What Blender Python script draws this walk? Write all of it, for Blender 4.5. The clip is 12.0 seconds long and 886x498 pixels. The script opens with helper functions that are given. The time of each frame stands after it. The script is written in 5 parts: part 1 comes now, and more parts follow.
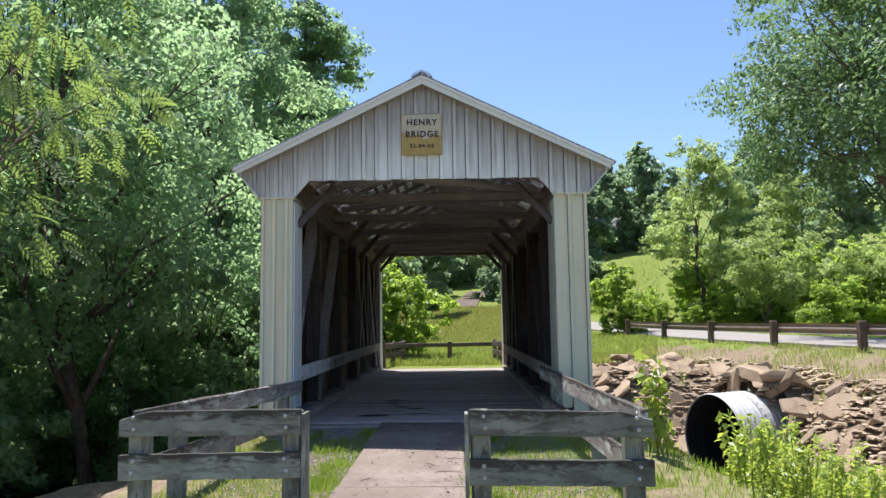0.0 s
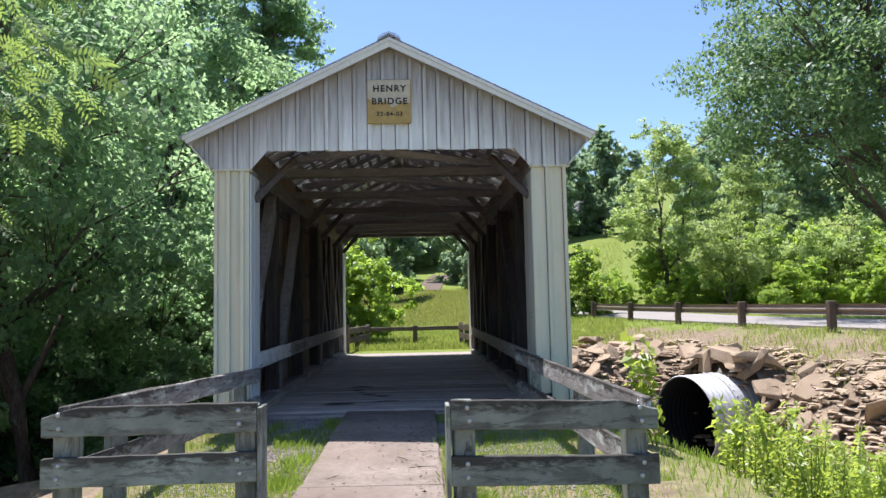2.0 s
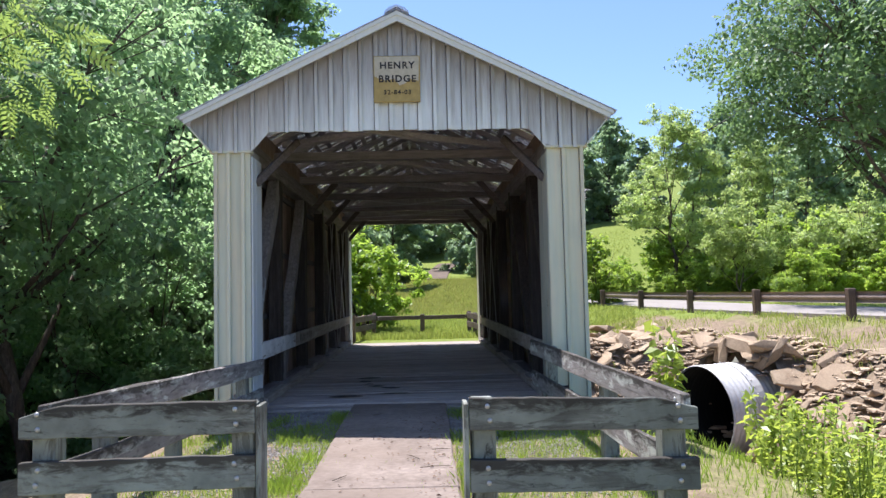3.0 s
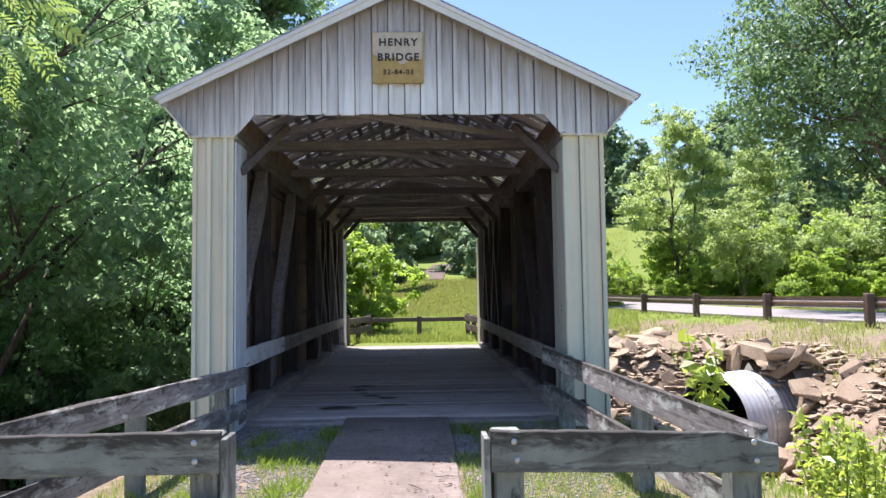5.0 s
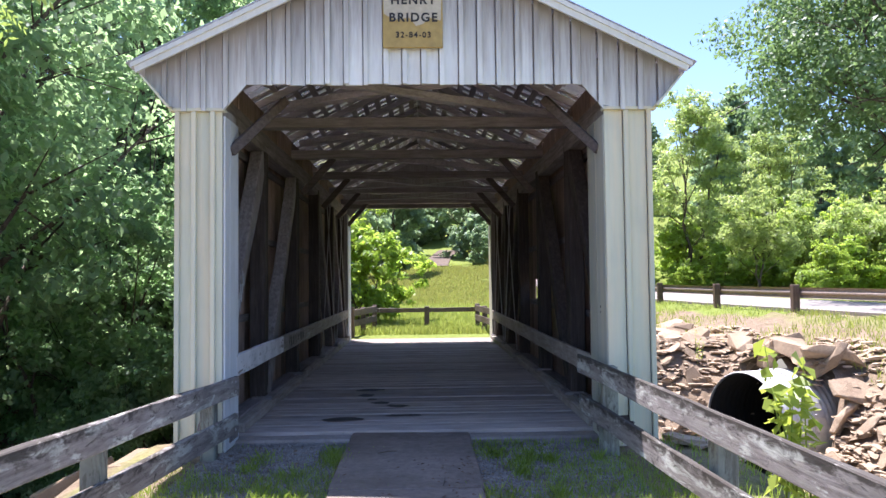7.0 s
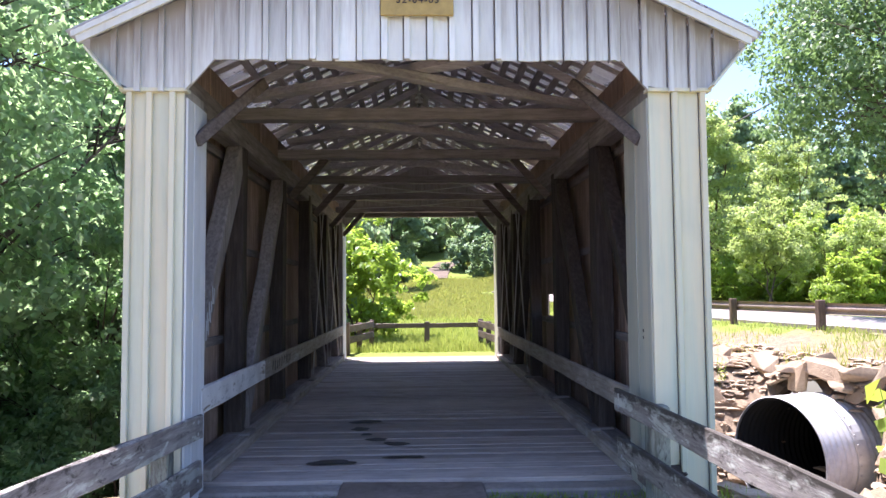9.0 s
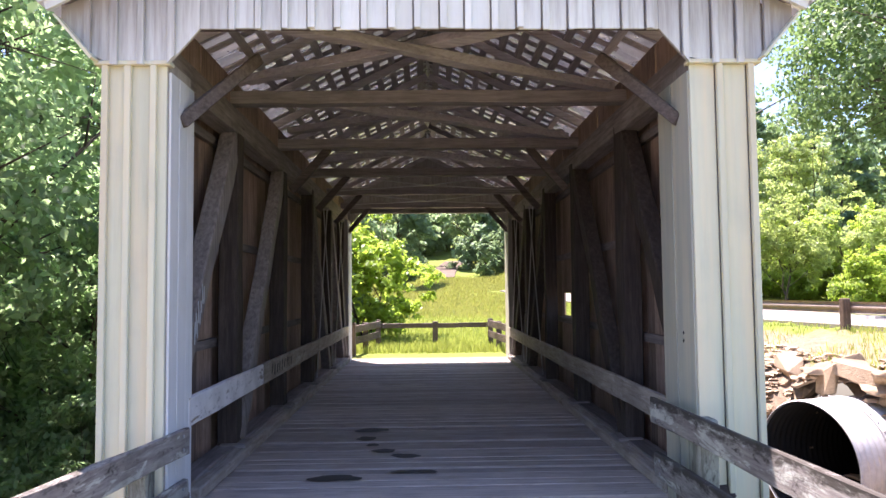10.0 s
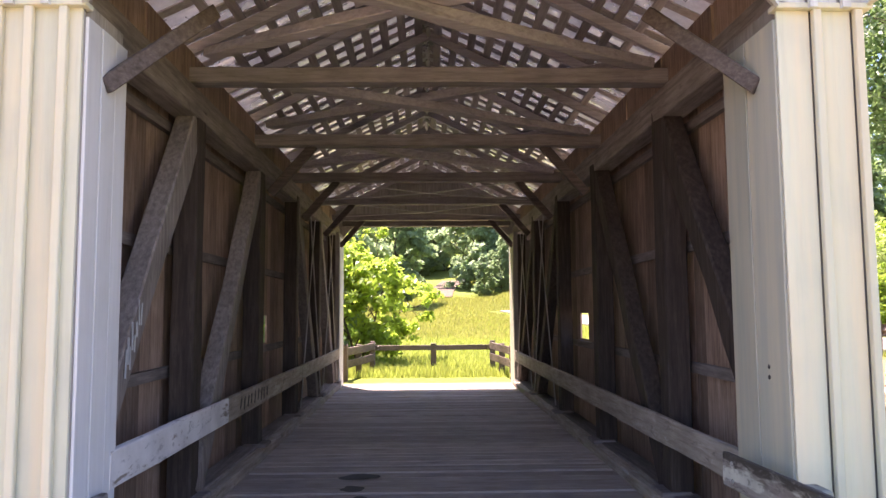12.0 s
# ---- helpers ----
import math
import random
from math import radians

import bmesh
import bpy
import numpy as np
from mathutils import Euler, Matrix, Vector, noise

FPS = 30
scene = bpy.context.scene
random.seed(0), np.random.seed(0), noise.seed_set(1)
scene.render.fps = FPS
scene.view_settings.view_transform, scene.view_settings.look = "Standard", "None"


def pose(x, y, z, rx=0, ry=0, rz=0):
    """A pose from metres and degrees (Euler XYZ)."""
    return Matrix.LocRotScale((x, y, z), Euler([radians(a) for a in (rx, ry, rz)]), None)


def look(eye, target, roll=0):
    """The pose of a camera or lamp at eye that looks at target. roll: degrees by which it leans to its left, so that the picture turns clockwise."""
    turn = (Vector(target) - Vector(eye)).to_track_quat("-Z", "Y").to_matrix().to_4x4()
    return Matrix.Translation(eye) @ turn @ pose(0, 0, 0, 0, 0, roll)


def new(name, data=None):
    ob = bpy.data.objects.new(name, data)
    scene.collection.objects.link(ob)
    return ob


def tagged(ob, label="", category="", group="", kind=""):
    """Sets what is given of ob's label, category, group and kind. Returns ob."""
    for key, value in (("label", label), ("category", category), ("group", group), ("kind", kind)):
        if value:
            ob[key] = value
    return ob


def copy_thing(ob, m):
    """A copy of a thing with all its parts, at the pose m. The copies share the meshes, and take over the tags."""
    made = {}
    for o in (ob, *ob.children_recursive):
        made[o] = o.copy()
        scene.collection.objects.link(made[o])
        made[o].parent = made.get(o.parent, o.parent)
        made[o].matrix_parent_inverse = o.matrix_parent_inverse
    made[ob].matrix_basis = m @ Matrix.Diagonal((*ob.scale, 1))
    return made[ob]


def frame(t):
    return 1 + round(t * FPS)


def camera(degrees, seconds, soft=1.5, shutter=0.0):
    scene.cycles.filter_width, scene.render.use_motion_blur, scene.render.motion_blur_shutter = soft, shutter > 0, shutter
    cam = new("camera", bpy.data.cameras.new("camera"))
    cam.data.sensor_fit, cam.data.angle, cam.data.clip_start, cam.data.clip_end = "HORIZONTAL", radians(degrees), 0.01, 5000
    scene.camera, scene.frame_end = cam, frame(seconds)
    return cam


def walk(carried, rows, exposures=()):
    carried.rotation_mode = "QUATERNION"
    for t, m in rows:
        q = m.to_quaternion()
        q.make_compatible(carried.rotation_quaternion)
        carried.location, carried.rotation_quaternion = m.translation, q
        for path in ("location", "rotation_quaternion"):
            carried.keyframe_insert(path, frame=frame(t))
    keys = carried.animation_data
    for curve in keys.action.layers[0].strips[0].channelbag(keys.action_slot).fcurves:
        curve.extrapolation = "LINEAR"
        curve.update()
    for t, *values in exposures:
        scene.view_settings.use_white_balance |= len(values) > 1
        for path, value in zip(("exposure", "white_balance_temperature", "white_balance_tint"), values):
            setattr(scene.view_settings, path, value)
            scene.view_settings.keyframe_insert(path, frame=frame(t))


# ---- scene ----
cam = camera(63.1, 12.0)
PATH = [
    (0, (0.454, 0.378, 1.555), (0.422, 2.368, 1.751), -0.8),
    (0.5, (0.375, 0.468, 1.545), (0.376, 2.459, 1.736), -0.8),
    (1, (0.338, 0.615, 1.492), (0.376, 2.606, 1.674), -0.8),
    (1.5, (0.357, 0.882, 1.511), (0.42, 2.874, 1.679), -1.0),
    (2, (0.335, 1.118, 1.517), (0.407, 3.111, 1.668), -1.2),
    (2.5, (0.263, 1.394, 1.506), (0.33, 3.388, 1.641), -1.4),
    (3, (0.279, 1.606, 1.513), (0.335, 3.602, 1.633), -1.3),
    (5, (0.199, 2.552, 1.534), (0.268, 4.547, 1.656), -0.8),
    (5.5, (0.21, 2.82, 1.576), (0.28, 4.815, 1.689), -1.0),
    (6, (0.152, 3.119, 1.572), (0.215, 5.116, 1.668), -0.8),
    (6.5, (0.096, 3.41, 1.659), (0.153, 5.408, 1.74), -0.7),
    (8.5, (-0.012, 4.714, 1.699), (0.057, 6.71, 1.8), -0.4),
    (9, (-0.005, 5.055, 1.724), (0.059, 7.051, 1.839), -0.5),
    (9.5, (-0.038, 5.417, 1.709), (0.017, 7.413, 1.824), -0.6),
    (10, (-0.049, 5.742, 1.713), (-0.003, 7.738, 1.826), -0.6),
    (10.5, (-0.043, 6.098, 1.721), (0.006, 8.094, 1.831), -0.5),
    (11, (-0.067, 6.425, 1.696), (-0.017, 8.42, 1.818), -0.5),
    (11.5, (-0.095, 6.769, 1.694), (-0.035, 8.763, 1.835), -0.4),
    (12, (-0.072, 7.126, 1.705), (-0.018, 9.118, 1.873), -0.4),
]
EXPOSURE = [(0.0, 0.88, 5950, 15), (3.0, 1.08, 5800, 18), (6.5, 1.47, 5850, 24), (8.5, 1.88, 5800, 26), (9.5, 2.0, 6100, 29), (12.0, 2.36, 6950, 36)]
walk(cam, [(t, look(eye, target, roll)) for t, eye, target, roll in PATH], EXPOSURE)

# ---- world and light ----
SUN_AZ, SUN_EL = radians(-28.0), radians(70.0)   # azimuth from +y towards +x
world = bpy.data.worlds.new("world")
scene.world = world
world.use_nodes = True
wn = world.node_tree
sky = wn.nodes.new("ShaderNodeTexSky")
sky.sky_type, sky.sun_disc = "NISHITA", False
sky.sun_elevation, sky.sun_rotation = SUN_EL, SUN_AZ
sky.air_density, sky.dust_density, sky.ozone_density = 1.0, 0.4, 3.0
wn.links.new(sky.outputs["Color"], wn.nodes["Background"].inputs["Color"])
wn.nodes["Background"].inputs["Strength"].default_value = 0.098
sun = new("sun", bpy.data.lights.new("sun", "SUN"))
sun.data.energy, sun.data.angle, sun.data.color = 5.0, radians(0.53), (1.0, 0.95, 0.86)
to_sun = Vector((math.sin(SUN_AZ) * math.cos(SUN_EL), math.cos(SUN_AZ) * math.cos(SUN_EL), math.sin(SUN_EL)))
sun.matrix_world = look(to_sun * 60, (0, 0, 0))

# ---- materials ----


def mat(name):
    m = bpy.data.materials.new(name)
    m.use_nodes = True
    return m, m.node_tree, m.node_tree.nodes["Principled BSDF"]


def node(nt, kind, **inputs):
    n = nt.nodes.new(kind)
    for k, v in inputs.items():
        n.inputs[k.replace("_", " ")].default_value = v
    return n


def coords(nt, scale=(1, 1, 1), spread=True):
    """Object coordinates, shifted by each object's own random number."""
    tc = nt.nodes.new("ShaderNodeTexCoord")
    mp = nt.nodes.new("ShaderNodeMapping")
    mp.inputs["Scale"].default_value = scale
    if spread:
        oi = nt.nodes.new("ShaderNodeObjectInfo")
        ad = nt.nodes.new("ShaderNodeVectorMath")
        ad.operation = "MULTIPLY_ADD"
        nt.links.new(oi.outputs["Random"], ad.inputs[0])
        ad.inputs[1].default_value = (37.0, 53.0, 29.0)
        nt.links.new(tc.outputs["Object"], ad.inputs[2])
        nt.links.new(ad.outputs[0], mp.inputs["Vector"])
    else:
        nt.links.new(tc.outputs["Object"], mp.inputs["Vector"])
    return mp.outputs["Vector"]


def noise_tex(nt, vec, scale, detail=5.0, rough=0.6, dist=0.0):
    n = node(nt, "ShaderNodeTexNoise", Scale=scale, Detail=detail, Roughness=rough, Distortion=dist)
    nt.links.new(vec, n.inputs["Vector"])
    return n.outputs["Fac"]


def ramp(nt, fac, stops):
    r = nt.nodes.new("ShaderNodeValToRGB")
    el = r.color_ramp.elements
    while len(el) < len(stops):
        el.new(0.5)
    for e, (p, c) in zip(el, stops):
        e.position = p
        e.color = (*c, 1) if len(c) == 3 else c
    nt.links.new(fac, r.inputs["Fac"])
    return r.outputs["Color"]


def mix(nt, fac, a, b, mode="MIX"):
    n = nt.nodes.new("ShaderNodeMix")
    n.data_type, n.blend_type = "RGBA", mode
    for sock, v in ((n.inputs[0], fac), (n.inputs[6], a), (n.inputs[7], b)):
        if isinstance(v, (int, float)):
            sock.default_value = v
        elif isinstance(v, tuple):
            sock.default_value = (*v, 1)
        else:
            nt.links.new(v, sock)
    return n.outputs[2]


def grey(v):
    return (v, v, v)


def bump(nt, bsdf, height, strength, distance):
    b = node(nt, "ShaderNodeBump", Strength=strength, Distance=distance)
    nt.links.new(height, b.inputs["Height"])
    nt.links.new(b.outputs["Normal"], bsdf.inputs["Normal"])


def object_random(nt, lo, hi):
    oi = nt.nodes.new("ShaderNodeObjectInfo")
    mr = node(nt, "ShaderNodeMapRange", To_Min=lo, To_Max=hi)
    nt.links.new(oi.outputs["Random"], mr.inputs["Value"])
    return mr.outputs["Result"]


def tint(nt, col, fac):
    """col times a grey number."""
    return mix(nt, 1.0, col, fac, "MULTIPLY")


def half(nt, value):
    h = nt.nodes.new("ShaderNodeMath")
    h.operation = "MULTIPLY"
    h.inputs[1].default_value = 0.5
    nt.links.new(value, h.inputs[0])
    return h.outputs[0]


def wood_material(name, grain_axis, base, dark, light, stain=0.5, spots=0.0, paint=None, paint_amount=0.5, rough=0.8, vary=(0.8, 1.15), rot=False):
    """Weathered timber: streaks along the grain, blotches, dark spots and the rest of an old paint."""
    m, nt, b = mat(name)
    sc = [14.0, 14.0, 14.0]
    sc[grain_axis] = 0.9
    v = coords(nt)
    g = coords(nt, tuple(sc))
    streak = noise_tex(nt, g, 2.2, 6, 0.65, 0.3)
    fine = noise_tex(nt, g, 9.0, 4, 0.7)
    blotch = noise_tex(nt, v, 2.6, 5, 0.6)
    col = ramp(nt, streak, [(0.28, dark), (0.5, base), (0.74, light)])
    col = mix(nt, ramp(nt, fine, [(0.35, grey(0.0)), (0.75, grey(0.45))]), col, dark)
    if paint:
        wear = noise_tex(nt, coords(nt, tuple(3.5 if i != grain_axis else 0.8 for i in range(3))), 2.2, 7, 0.72, 0.6)
        col = mix(nt, ramp(nt, wear, [(max(0.0, 0.64 - paint_amount * 0.35), grey(0.0)), (0.7 - paint_amount * 0.35, grey(1.0))]), col, paint)
    if spots:
        sp = noise_tex(nt, coords(nt, tuple(9.0 if i != grain_axis else 3.5 for i in range(3))), 1.6, 6, 0.7, 0.8)
        col = mix(nt, ramp(nt, sp, [(0.58, grey(0.0)), (0.68, grey(spots))]), col, (0.025, 0.022, 0.018))
    col = mix(nt, ramp(nt, blotch, [(0.4, grey(0.0)), (0.72, grey(stain))]), col, tuple(c * 0.55 for c in dark))
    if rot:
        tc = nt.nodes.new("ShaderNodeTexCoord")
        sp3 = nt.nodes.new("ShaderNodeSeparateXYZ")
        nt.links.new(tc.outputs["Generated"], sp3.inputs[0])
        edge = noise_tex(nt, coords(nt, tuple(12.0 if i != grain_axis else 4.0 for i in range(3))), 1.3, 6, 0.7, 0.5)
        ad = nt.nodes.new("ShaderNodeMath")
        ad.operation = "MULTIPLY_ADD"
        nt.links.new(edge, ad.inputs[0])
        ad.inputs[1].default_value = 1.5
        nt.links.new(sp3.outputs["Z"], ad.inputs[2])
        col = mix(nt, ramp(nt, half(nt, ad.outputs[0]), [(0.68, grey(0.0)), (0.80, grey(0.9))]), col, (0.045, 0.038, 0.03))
    col = tint(nt, col, object_random(nt, *vary))
    nt.links.new(col, b.inputs["Base Color"])
    b.inputs["Roughness"].default_value = rough
    b.inputs["Specular IOR Level"].default_value = 0.25
    bump(nt, b, streak, 0.6, 0.006)
    return m


def painted_material(name, paint, dirt_top, yellowed=0.5, vary=(0.92, 1.05), dirt_most=0.85):
    """Old white paint on vertical boards: chalky, streaked with green-grey, brown dirt near the eaves."""
    m, nt, b = mat(name)
    v = coords(nt)
    w = coords(nt, (1, 1, 1), spread=False)
    streak = noise_tex(nt, coords(nt, (11, 11, 0.7)), 1.8, 6, 0.65, 0.2)
    fine = noise_tex(nt, coords(nt, (40, 40, 2.5)), 2.0, 4, 0.7)
    blotch = noise_tex(nt, v, 1.6, 5, 0.6)
    col = ramp(nt, streak, [(0.2, tuple(c * 0.84 for c in paint)), (0.42, paint), (0.8, tuple(min(0.86, c * 1.1) for c in paint))])
    col = mix(nt, ramp(nt, fine, [(0.6, grey(0.0)), (0.9, grey(0.25))]), col, (0.36, 0.36, 0.33))
    yellow = noise_tex(nt, coords(nt, (5, 5, 0.35)), 1.1, 4, 0.6)
    col = mix(nt, ramp(nt, yellow, [(0.42, grey(0.0)), (0.66, grey(yellowed))]), col, (0.74, 0.65, 0.46))
    col = mix(nt, ramp(nt, blotch, [(0.52, grey(0.0)), (0.8, grey(0.3))]), col, (0.40, 0.43, 0.38))
    if dirt_top:
        sep = nt.nodes.new("ShaderNodeSeparateXYZ")
        nt.links.new(w, sep.inputs[0])
        ab = nt.nodes.new("ShaderNodeMath")
        ab.operation = "ABSOLUTE"
        nt.links.new(sep.outputs["X"], ab.inputs[0])
        h = nt.nodes.new("ShaderNodeMath")
        h.operation = "MULTIPLY_ADD"
        nt.links.new(ab.outputs[0], h.inputs[0])
        h.inputs[1].default_value = 0.47
        nt.links.new(sep.outputs["Z"], h.inputs[2])
        wob = nt.nodes.new("ShaderNodeMath")
        wob.operation = "MULTIPLY_ADD"
        nt.links.new(streak, wob.inputs[0])
        wob.inputs[1].default_value = 1.7
        nt.links.new(h.outputs[0], wob.inputs[2])
        fac = node(nt, "ShaderNodeMapRange", From_Min=4.9, From_Max=5.85, To_Min=0.0, To_Max=dirt_most)
        nt.links.new(wob.outputs[0], fac.inputs["Value"])
        col = mix(nt, fac.outputs["Result"], col, (0.17, 0.13, 0.105))
    col = tint(nt, col, object_random(nt, *vary))
    nt.links.new(col, b.inputs["Base Color"])
    b.inputs["Roughness"].default_value = 0.62
    b.inputs["Specular IOR Level"].default_value = 0.3
    bump(nt, b, fine, 0.35, 0.003)
    return m


def metal_material(name, base, rough, spangle=18.0, rust=0.0, metallic=0.85):
    m, nt, b = mat(name)
    v = coords(nt, spread=False)
    n1 = noise_tex(nt, v, spangle, 4, 0.6)
    n2 = noise_tex(nt, v, 1.7, 5, 0.65)
    col = ramp(nt, n1, [(0.3, tuple(c * 0.8 for c in base)), (0.7, base)])
    if rust:
        col = mix(nt, ramp(nt, n2, [(0.5, grey(0.0)), (0.7, grey(rust))]), col, (0.12, 0.07, 0.05))
    nt.links.new(col, b.inputs["Base Color"])
    b.inputs["Metallic"].default_value = metallic
    nt.links.new(ramp(nt, n2, [(0.3, grey(rough * 0.8)), (0.7, grey(min(1, rough * 1.3)))]), b.inputs["Roughness"])
    return m


def mineral_material(name, stops, scale, rough=0.9, relief=0.6, distance=0.02, tints=None, vary=(0.75, 1.2), spread=True):
    m, nt, b = mat(name)
    v = coords(nt, spread=spread)
    n1 = noise_tex(nt, v, scale, 7, 0.65, 0.2)
    n2 = noise_tex(nt, v, scale * 9, 5, 0.7)
    n3 = noise_tex(nt, v, scale * 0.3, 3, 0.5)
    col = ramp(nt, n1, stops)
    col = mix(nt, ramp(nt, n2, [(0.3, grey(0.4)), (0.6, grey(0.0))]), col, tuple(c * 0.4 for c in stops[0][1]))
    if tints:
        col = mix(nt, ramp(nt, n3, [(0.42, grey(0.0)), (0.62, grey(0.7))]), col, tints)
    col = tint(nt, col, object_random(nt, *vary))
    nt.links.new(col, b.inputs["Base Color"])
    b.inputs["Roughness"].default_value = rough
    b.inputs["Specular IOR Level"].default_value = 0.25
    mx = mix(nt, 0.5, n1, n2)
    bump(nt, b, mx, relief, distance)
    return m


def leaf_material(name, dark, mid, light, glow, through_part=0.45, gloss=0.40):
    """Leaves: each its own shade of green, shiny on the face and letting sunlight through."""
    m, nt, b = mat(name)
    geo = nt.nodes.new("ShaderNodeNewGeometry")
    col = ramp(nt, geo.outputs["Random Per Island"], [(0.0, dark), (0.5, mid), (1.0, light)])
    patch = noise_tex(nt, coords(nt), 0.55, 3, 0.5)
    col = mix(nt, ramp(nt, patch, [(0.35, grey(0.0)), (0.7, grey(0.6))]), col, light)
    col = tint(nt, col, object_random(nt, 0.8, 1.15))
    nt.links.new(col, b.inputs["Base Color"])
    b.inputs["Roughness"].default_value = gloss
    b.inputs["Specular IOR Level"].default_value = 0.45
    tr = nt.nodes.new("ShaderNodeBsdfTranslucent")
    nt.links.new(mix(nt, 0.55, col, glow), tr.inputs["Color"])
    ms = nt.nodes.new("ShaderNodeMixShader")
    ms.inputs[0].default_value = through_part
    nt.links.new(b.outputs[0], ms.inputs[1])
    nt.links.new(tr.outputs[0], ms.inputs[2])
    nt.links.new(ms.outputs[0], nt.nodes["Material Output"].inputs["Surface"])
    return m


def plain(name, c, rough=0.7, metallic=0.0):
    m, nt, b = mat(name)
    v = coords(nt)
    n = noise_tex(nt, v, 14.0, 5, 0.65)
    nt.links.new(ramp(nt, n, [(0.3, tuple(x * 0.75 for x in c)), (0.7, c)]), b.inputs["Base Color"])
    b.inputs["Roughness"].default_value, b.inputs["Metallic"].default_value = rough, metallic
    return m


WHITE = painted_material("weathered white paint", (0.60, 0.615, 0.48), False, 0.9)
# two tones of the return boards' white, with skylight and shade coloured in
SKYLIT_WHITE = painted_material("white paint tinted for skylight", (0.70, 0.73, 0.74), False, 0.1)
SHADED_WHITE = painted_material("white paint darkened for shade", (0.44, 0.455, 0.375), False, 0.5)
GABLE_PAINT = painted_material("weathered gable paint", (0.76, 0.79, 0.755), True, 0.12, (0.86, 1.08), 0.72)
BATTEN_PAINT = painted_material("weathered batten paint", (0.74, 0.765, 0.73), True, 0.12, (0.9, 1.08), 0.72)
TRIM = painted_material("rake board paint", (0.70, 0.72, 0.68), False, 0.1)
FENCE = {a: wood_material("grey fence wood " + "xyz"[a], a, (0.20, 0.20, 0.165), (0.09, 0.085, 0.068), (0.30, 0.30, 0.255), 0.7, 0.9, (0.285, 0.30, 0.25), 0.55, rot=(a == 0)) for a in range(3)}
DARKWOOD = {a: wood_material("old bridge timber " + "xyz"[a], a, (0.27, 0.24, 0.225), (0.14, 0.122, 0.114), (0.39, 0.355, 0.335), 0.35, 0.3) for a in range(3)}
ROOFWOOD = {a: wood_material("grey roof timber " + "xyz"[a], a, (0.52, 0.475, 0.475), (0.33, 0.30, 0.30), (0.64, 0.60, 0.60), 0.2, 0.12) for a in range(2)}
TIEWOOD = wood_material("grey tie timber", 0, (0.30, 0.27, 0.265), (0.17, 0.15, 0.145), (0.40, 0.365, 0.355), 0.3, 0.2)
JOINTWOOD = wood_material("grey backing wood for joints and batten shadows", 2, (0.36, 0.34, 0.31), (0.24, 0.22, 0.20), (0.46, 0.44, 0.40), 0.3, 0.2)
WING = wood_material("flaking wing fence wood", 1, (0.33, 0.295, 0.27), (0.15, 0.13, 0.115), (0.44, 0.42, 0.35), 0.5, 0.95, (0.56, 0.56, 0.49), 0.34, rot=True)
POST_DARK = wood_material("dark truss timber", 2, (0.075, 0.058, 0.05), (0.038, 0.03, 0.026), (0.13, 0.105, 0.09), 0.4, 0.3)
KNEE_DARK = wood_material("dark brace timber", 0, (0.15, 0.125, 0.115), (0.08, 0.066, 0.06), (0.24, 0.205, 0.185), 0.4, 0.3)
FAR_FENCE = {a: wood_material("brown far fence wood " + "xyz"[a], a, (0.17, 0.125, 0.10), (0.08, 0.06, 0.05), (0.28, 0.215, 0.175), 0.4, 0.5) for a in range(3)}
SIDING = wood_material("inner siding wood", 2, (0.42, 0.30, 0.23), (0.20, 0.14, 0.105), (0.56, 0.43, 0.35), 0.4, 0.25, vary=(0.55, 1.2))
RAILWOOD = wood_material("guard rail wood", 1, (0.52, 0.46, 0.385), (0.28, 0.235, 0.19), (0.66, 0.6, 0.52), 0.4, 0.5, (0.62, 0.60, 0.55), 0.15)
PLANK = wood_material("worn deck plank", 0, (0.51, 0.44, 0.385), (0.32, 0.27, 0.23), (0.62, 0.555, 0.495), 0.35, 0.3, vary=(0.78, 1.12))
POSTWOOD = wood_material("brown post wood", 2, (0.17, 0.115, 0.08), (0.08, 0.055, 0.04), (0.27, 0.19, 0.14), 0.5, 0.4)
ROOFMETAL = metal_material("galvanised roof sheet", (0.84, 0.84, 0.85), 0.27)
PIPEMETAL = metal_material("galvanised culvert sheet", (0.62, 0.61, 0.585), 0.65, 10.0, 0.12, 0.3)
RUSTRAIL = wood_material("rust brown rail steel", 0, (0.33, 0.25, 0.20), (0.20, 0.145, 0.115), (0.45, 0.36, 0.30), 0.3, 0.0, rough=0.6)
_rn = ROOFMETAL.node_tree
_rt = node(_rn, "ShaderNodeBsdfTranslucent", Color=(0.9, 0.92, 0.97, 1))
_rm = node(_rn, "ShaderNodeMixShader", Fac=0.14)
_rn.links.new(_rn.nodes["Principled BSDF"].outputs[0], _rm.inputs[1])
_rn.links.new(_rt.outputs[0], _rm.inputs[2])
_rn.links.new(_rm.outputs[0], _rn.nodes["Material Output"].inputs["Surface"])
SOIL = mineral_material("bare track soil", [(0.3, (0.10, 0.075, 0.055)), (0.7, (0.19, 0.145, 0.11))], 1.5, 0.95, 0.5, 0.03, vary=(1, 1))
# near-black colour stands in for the shade inside the culvert
PIPEDARK = plain("near-black painted pipe shade", (0.014, 0.013, 0.012), 0.95)
STEEL = metal_material("bolt steel", (0.55, 0.54, 0.52), 0.5)
CONCRETE = mineral_material("worn concrete", [(0.3, (0.155, 0.12, 0.095)), (0.55, (0.265, 0.212, 0.172)), (0.8, (0.365, 0.30, 0.25))], 1.6, 0.9, 0.6, 0.008, (0.19, 0.145, 0.11), (0.92, 1.05))
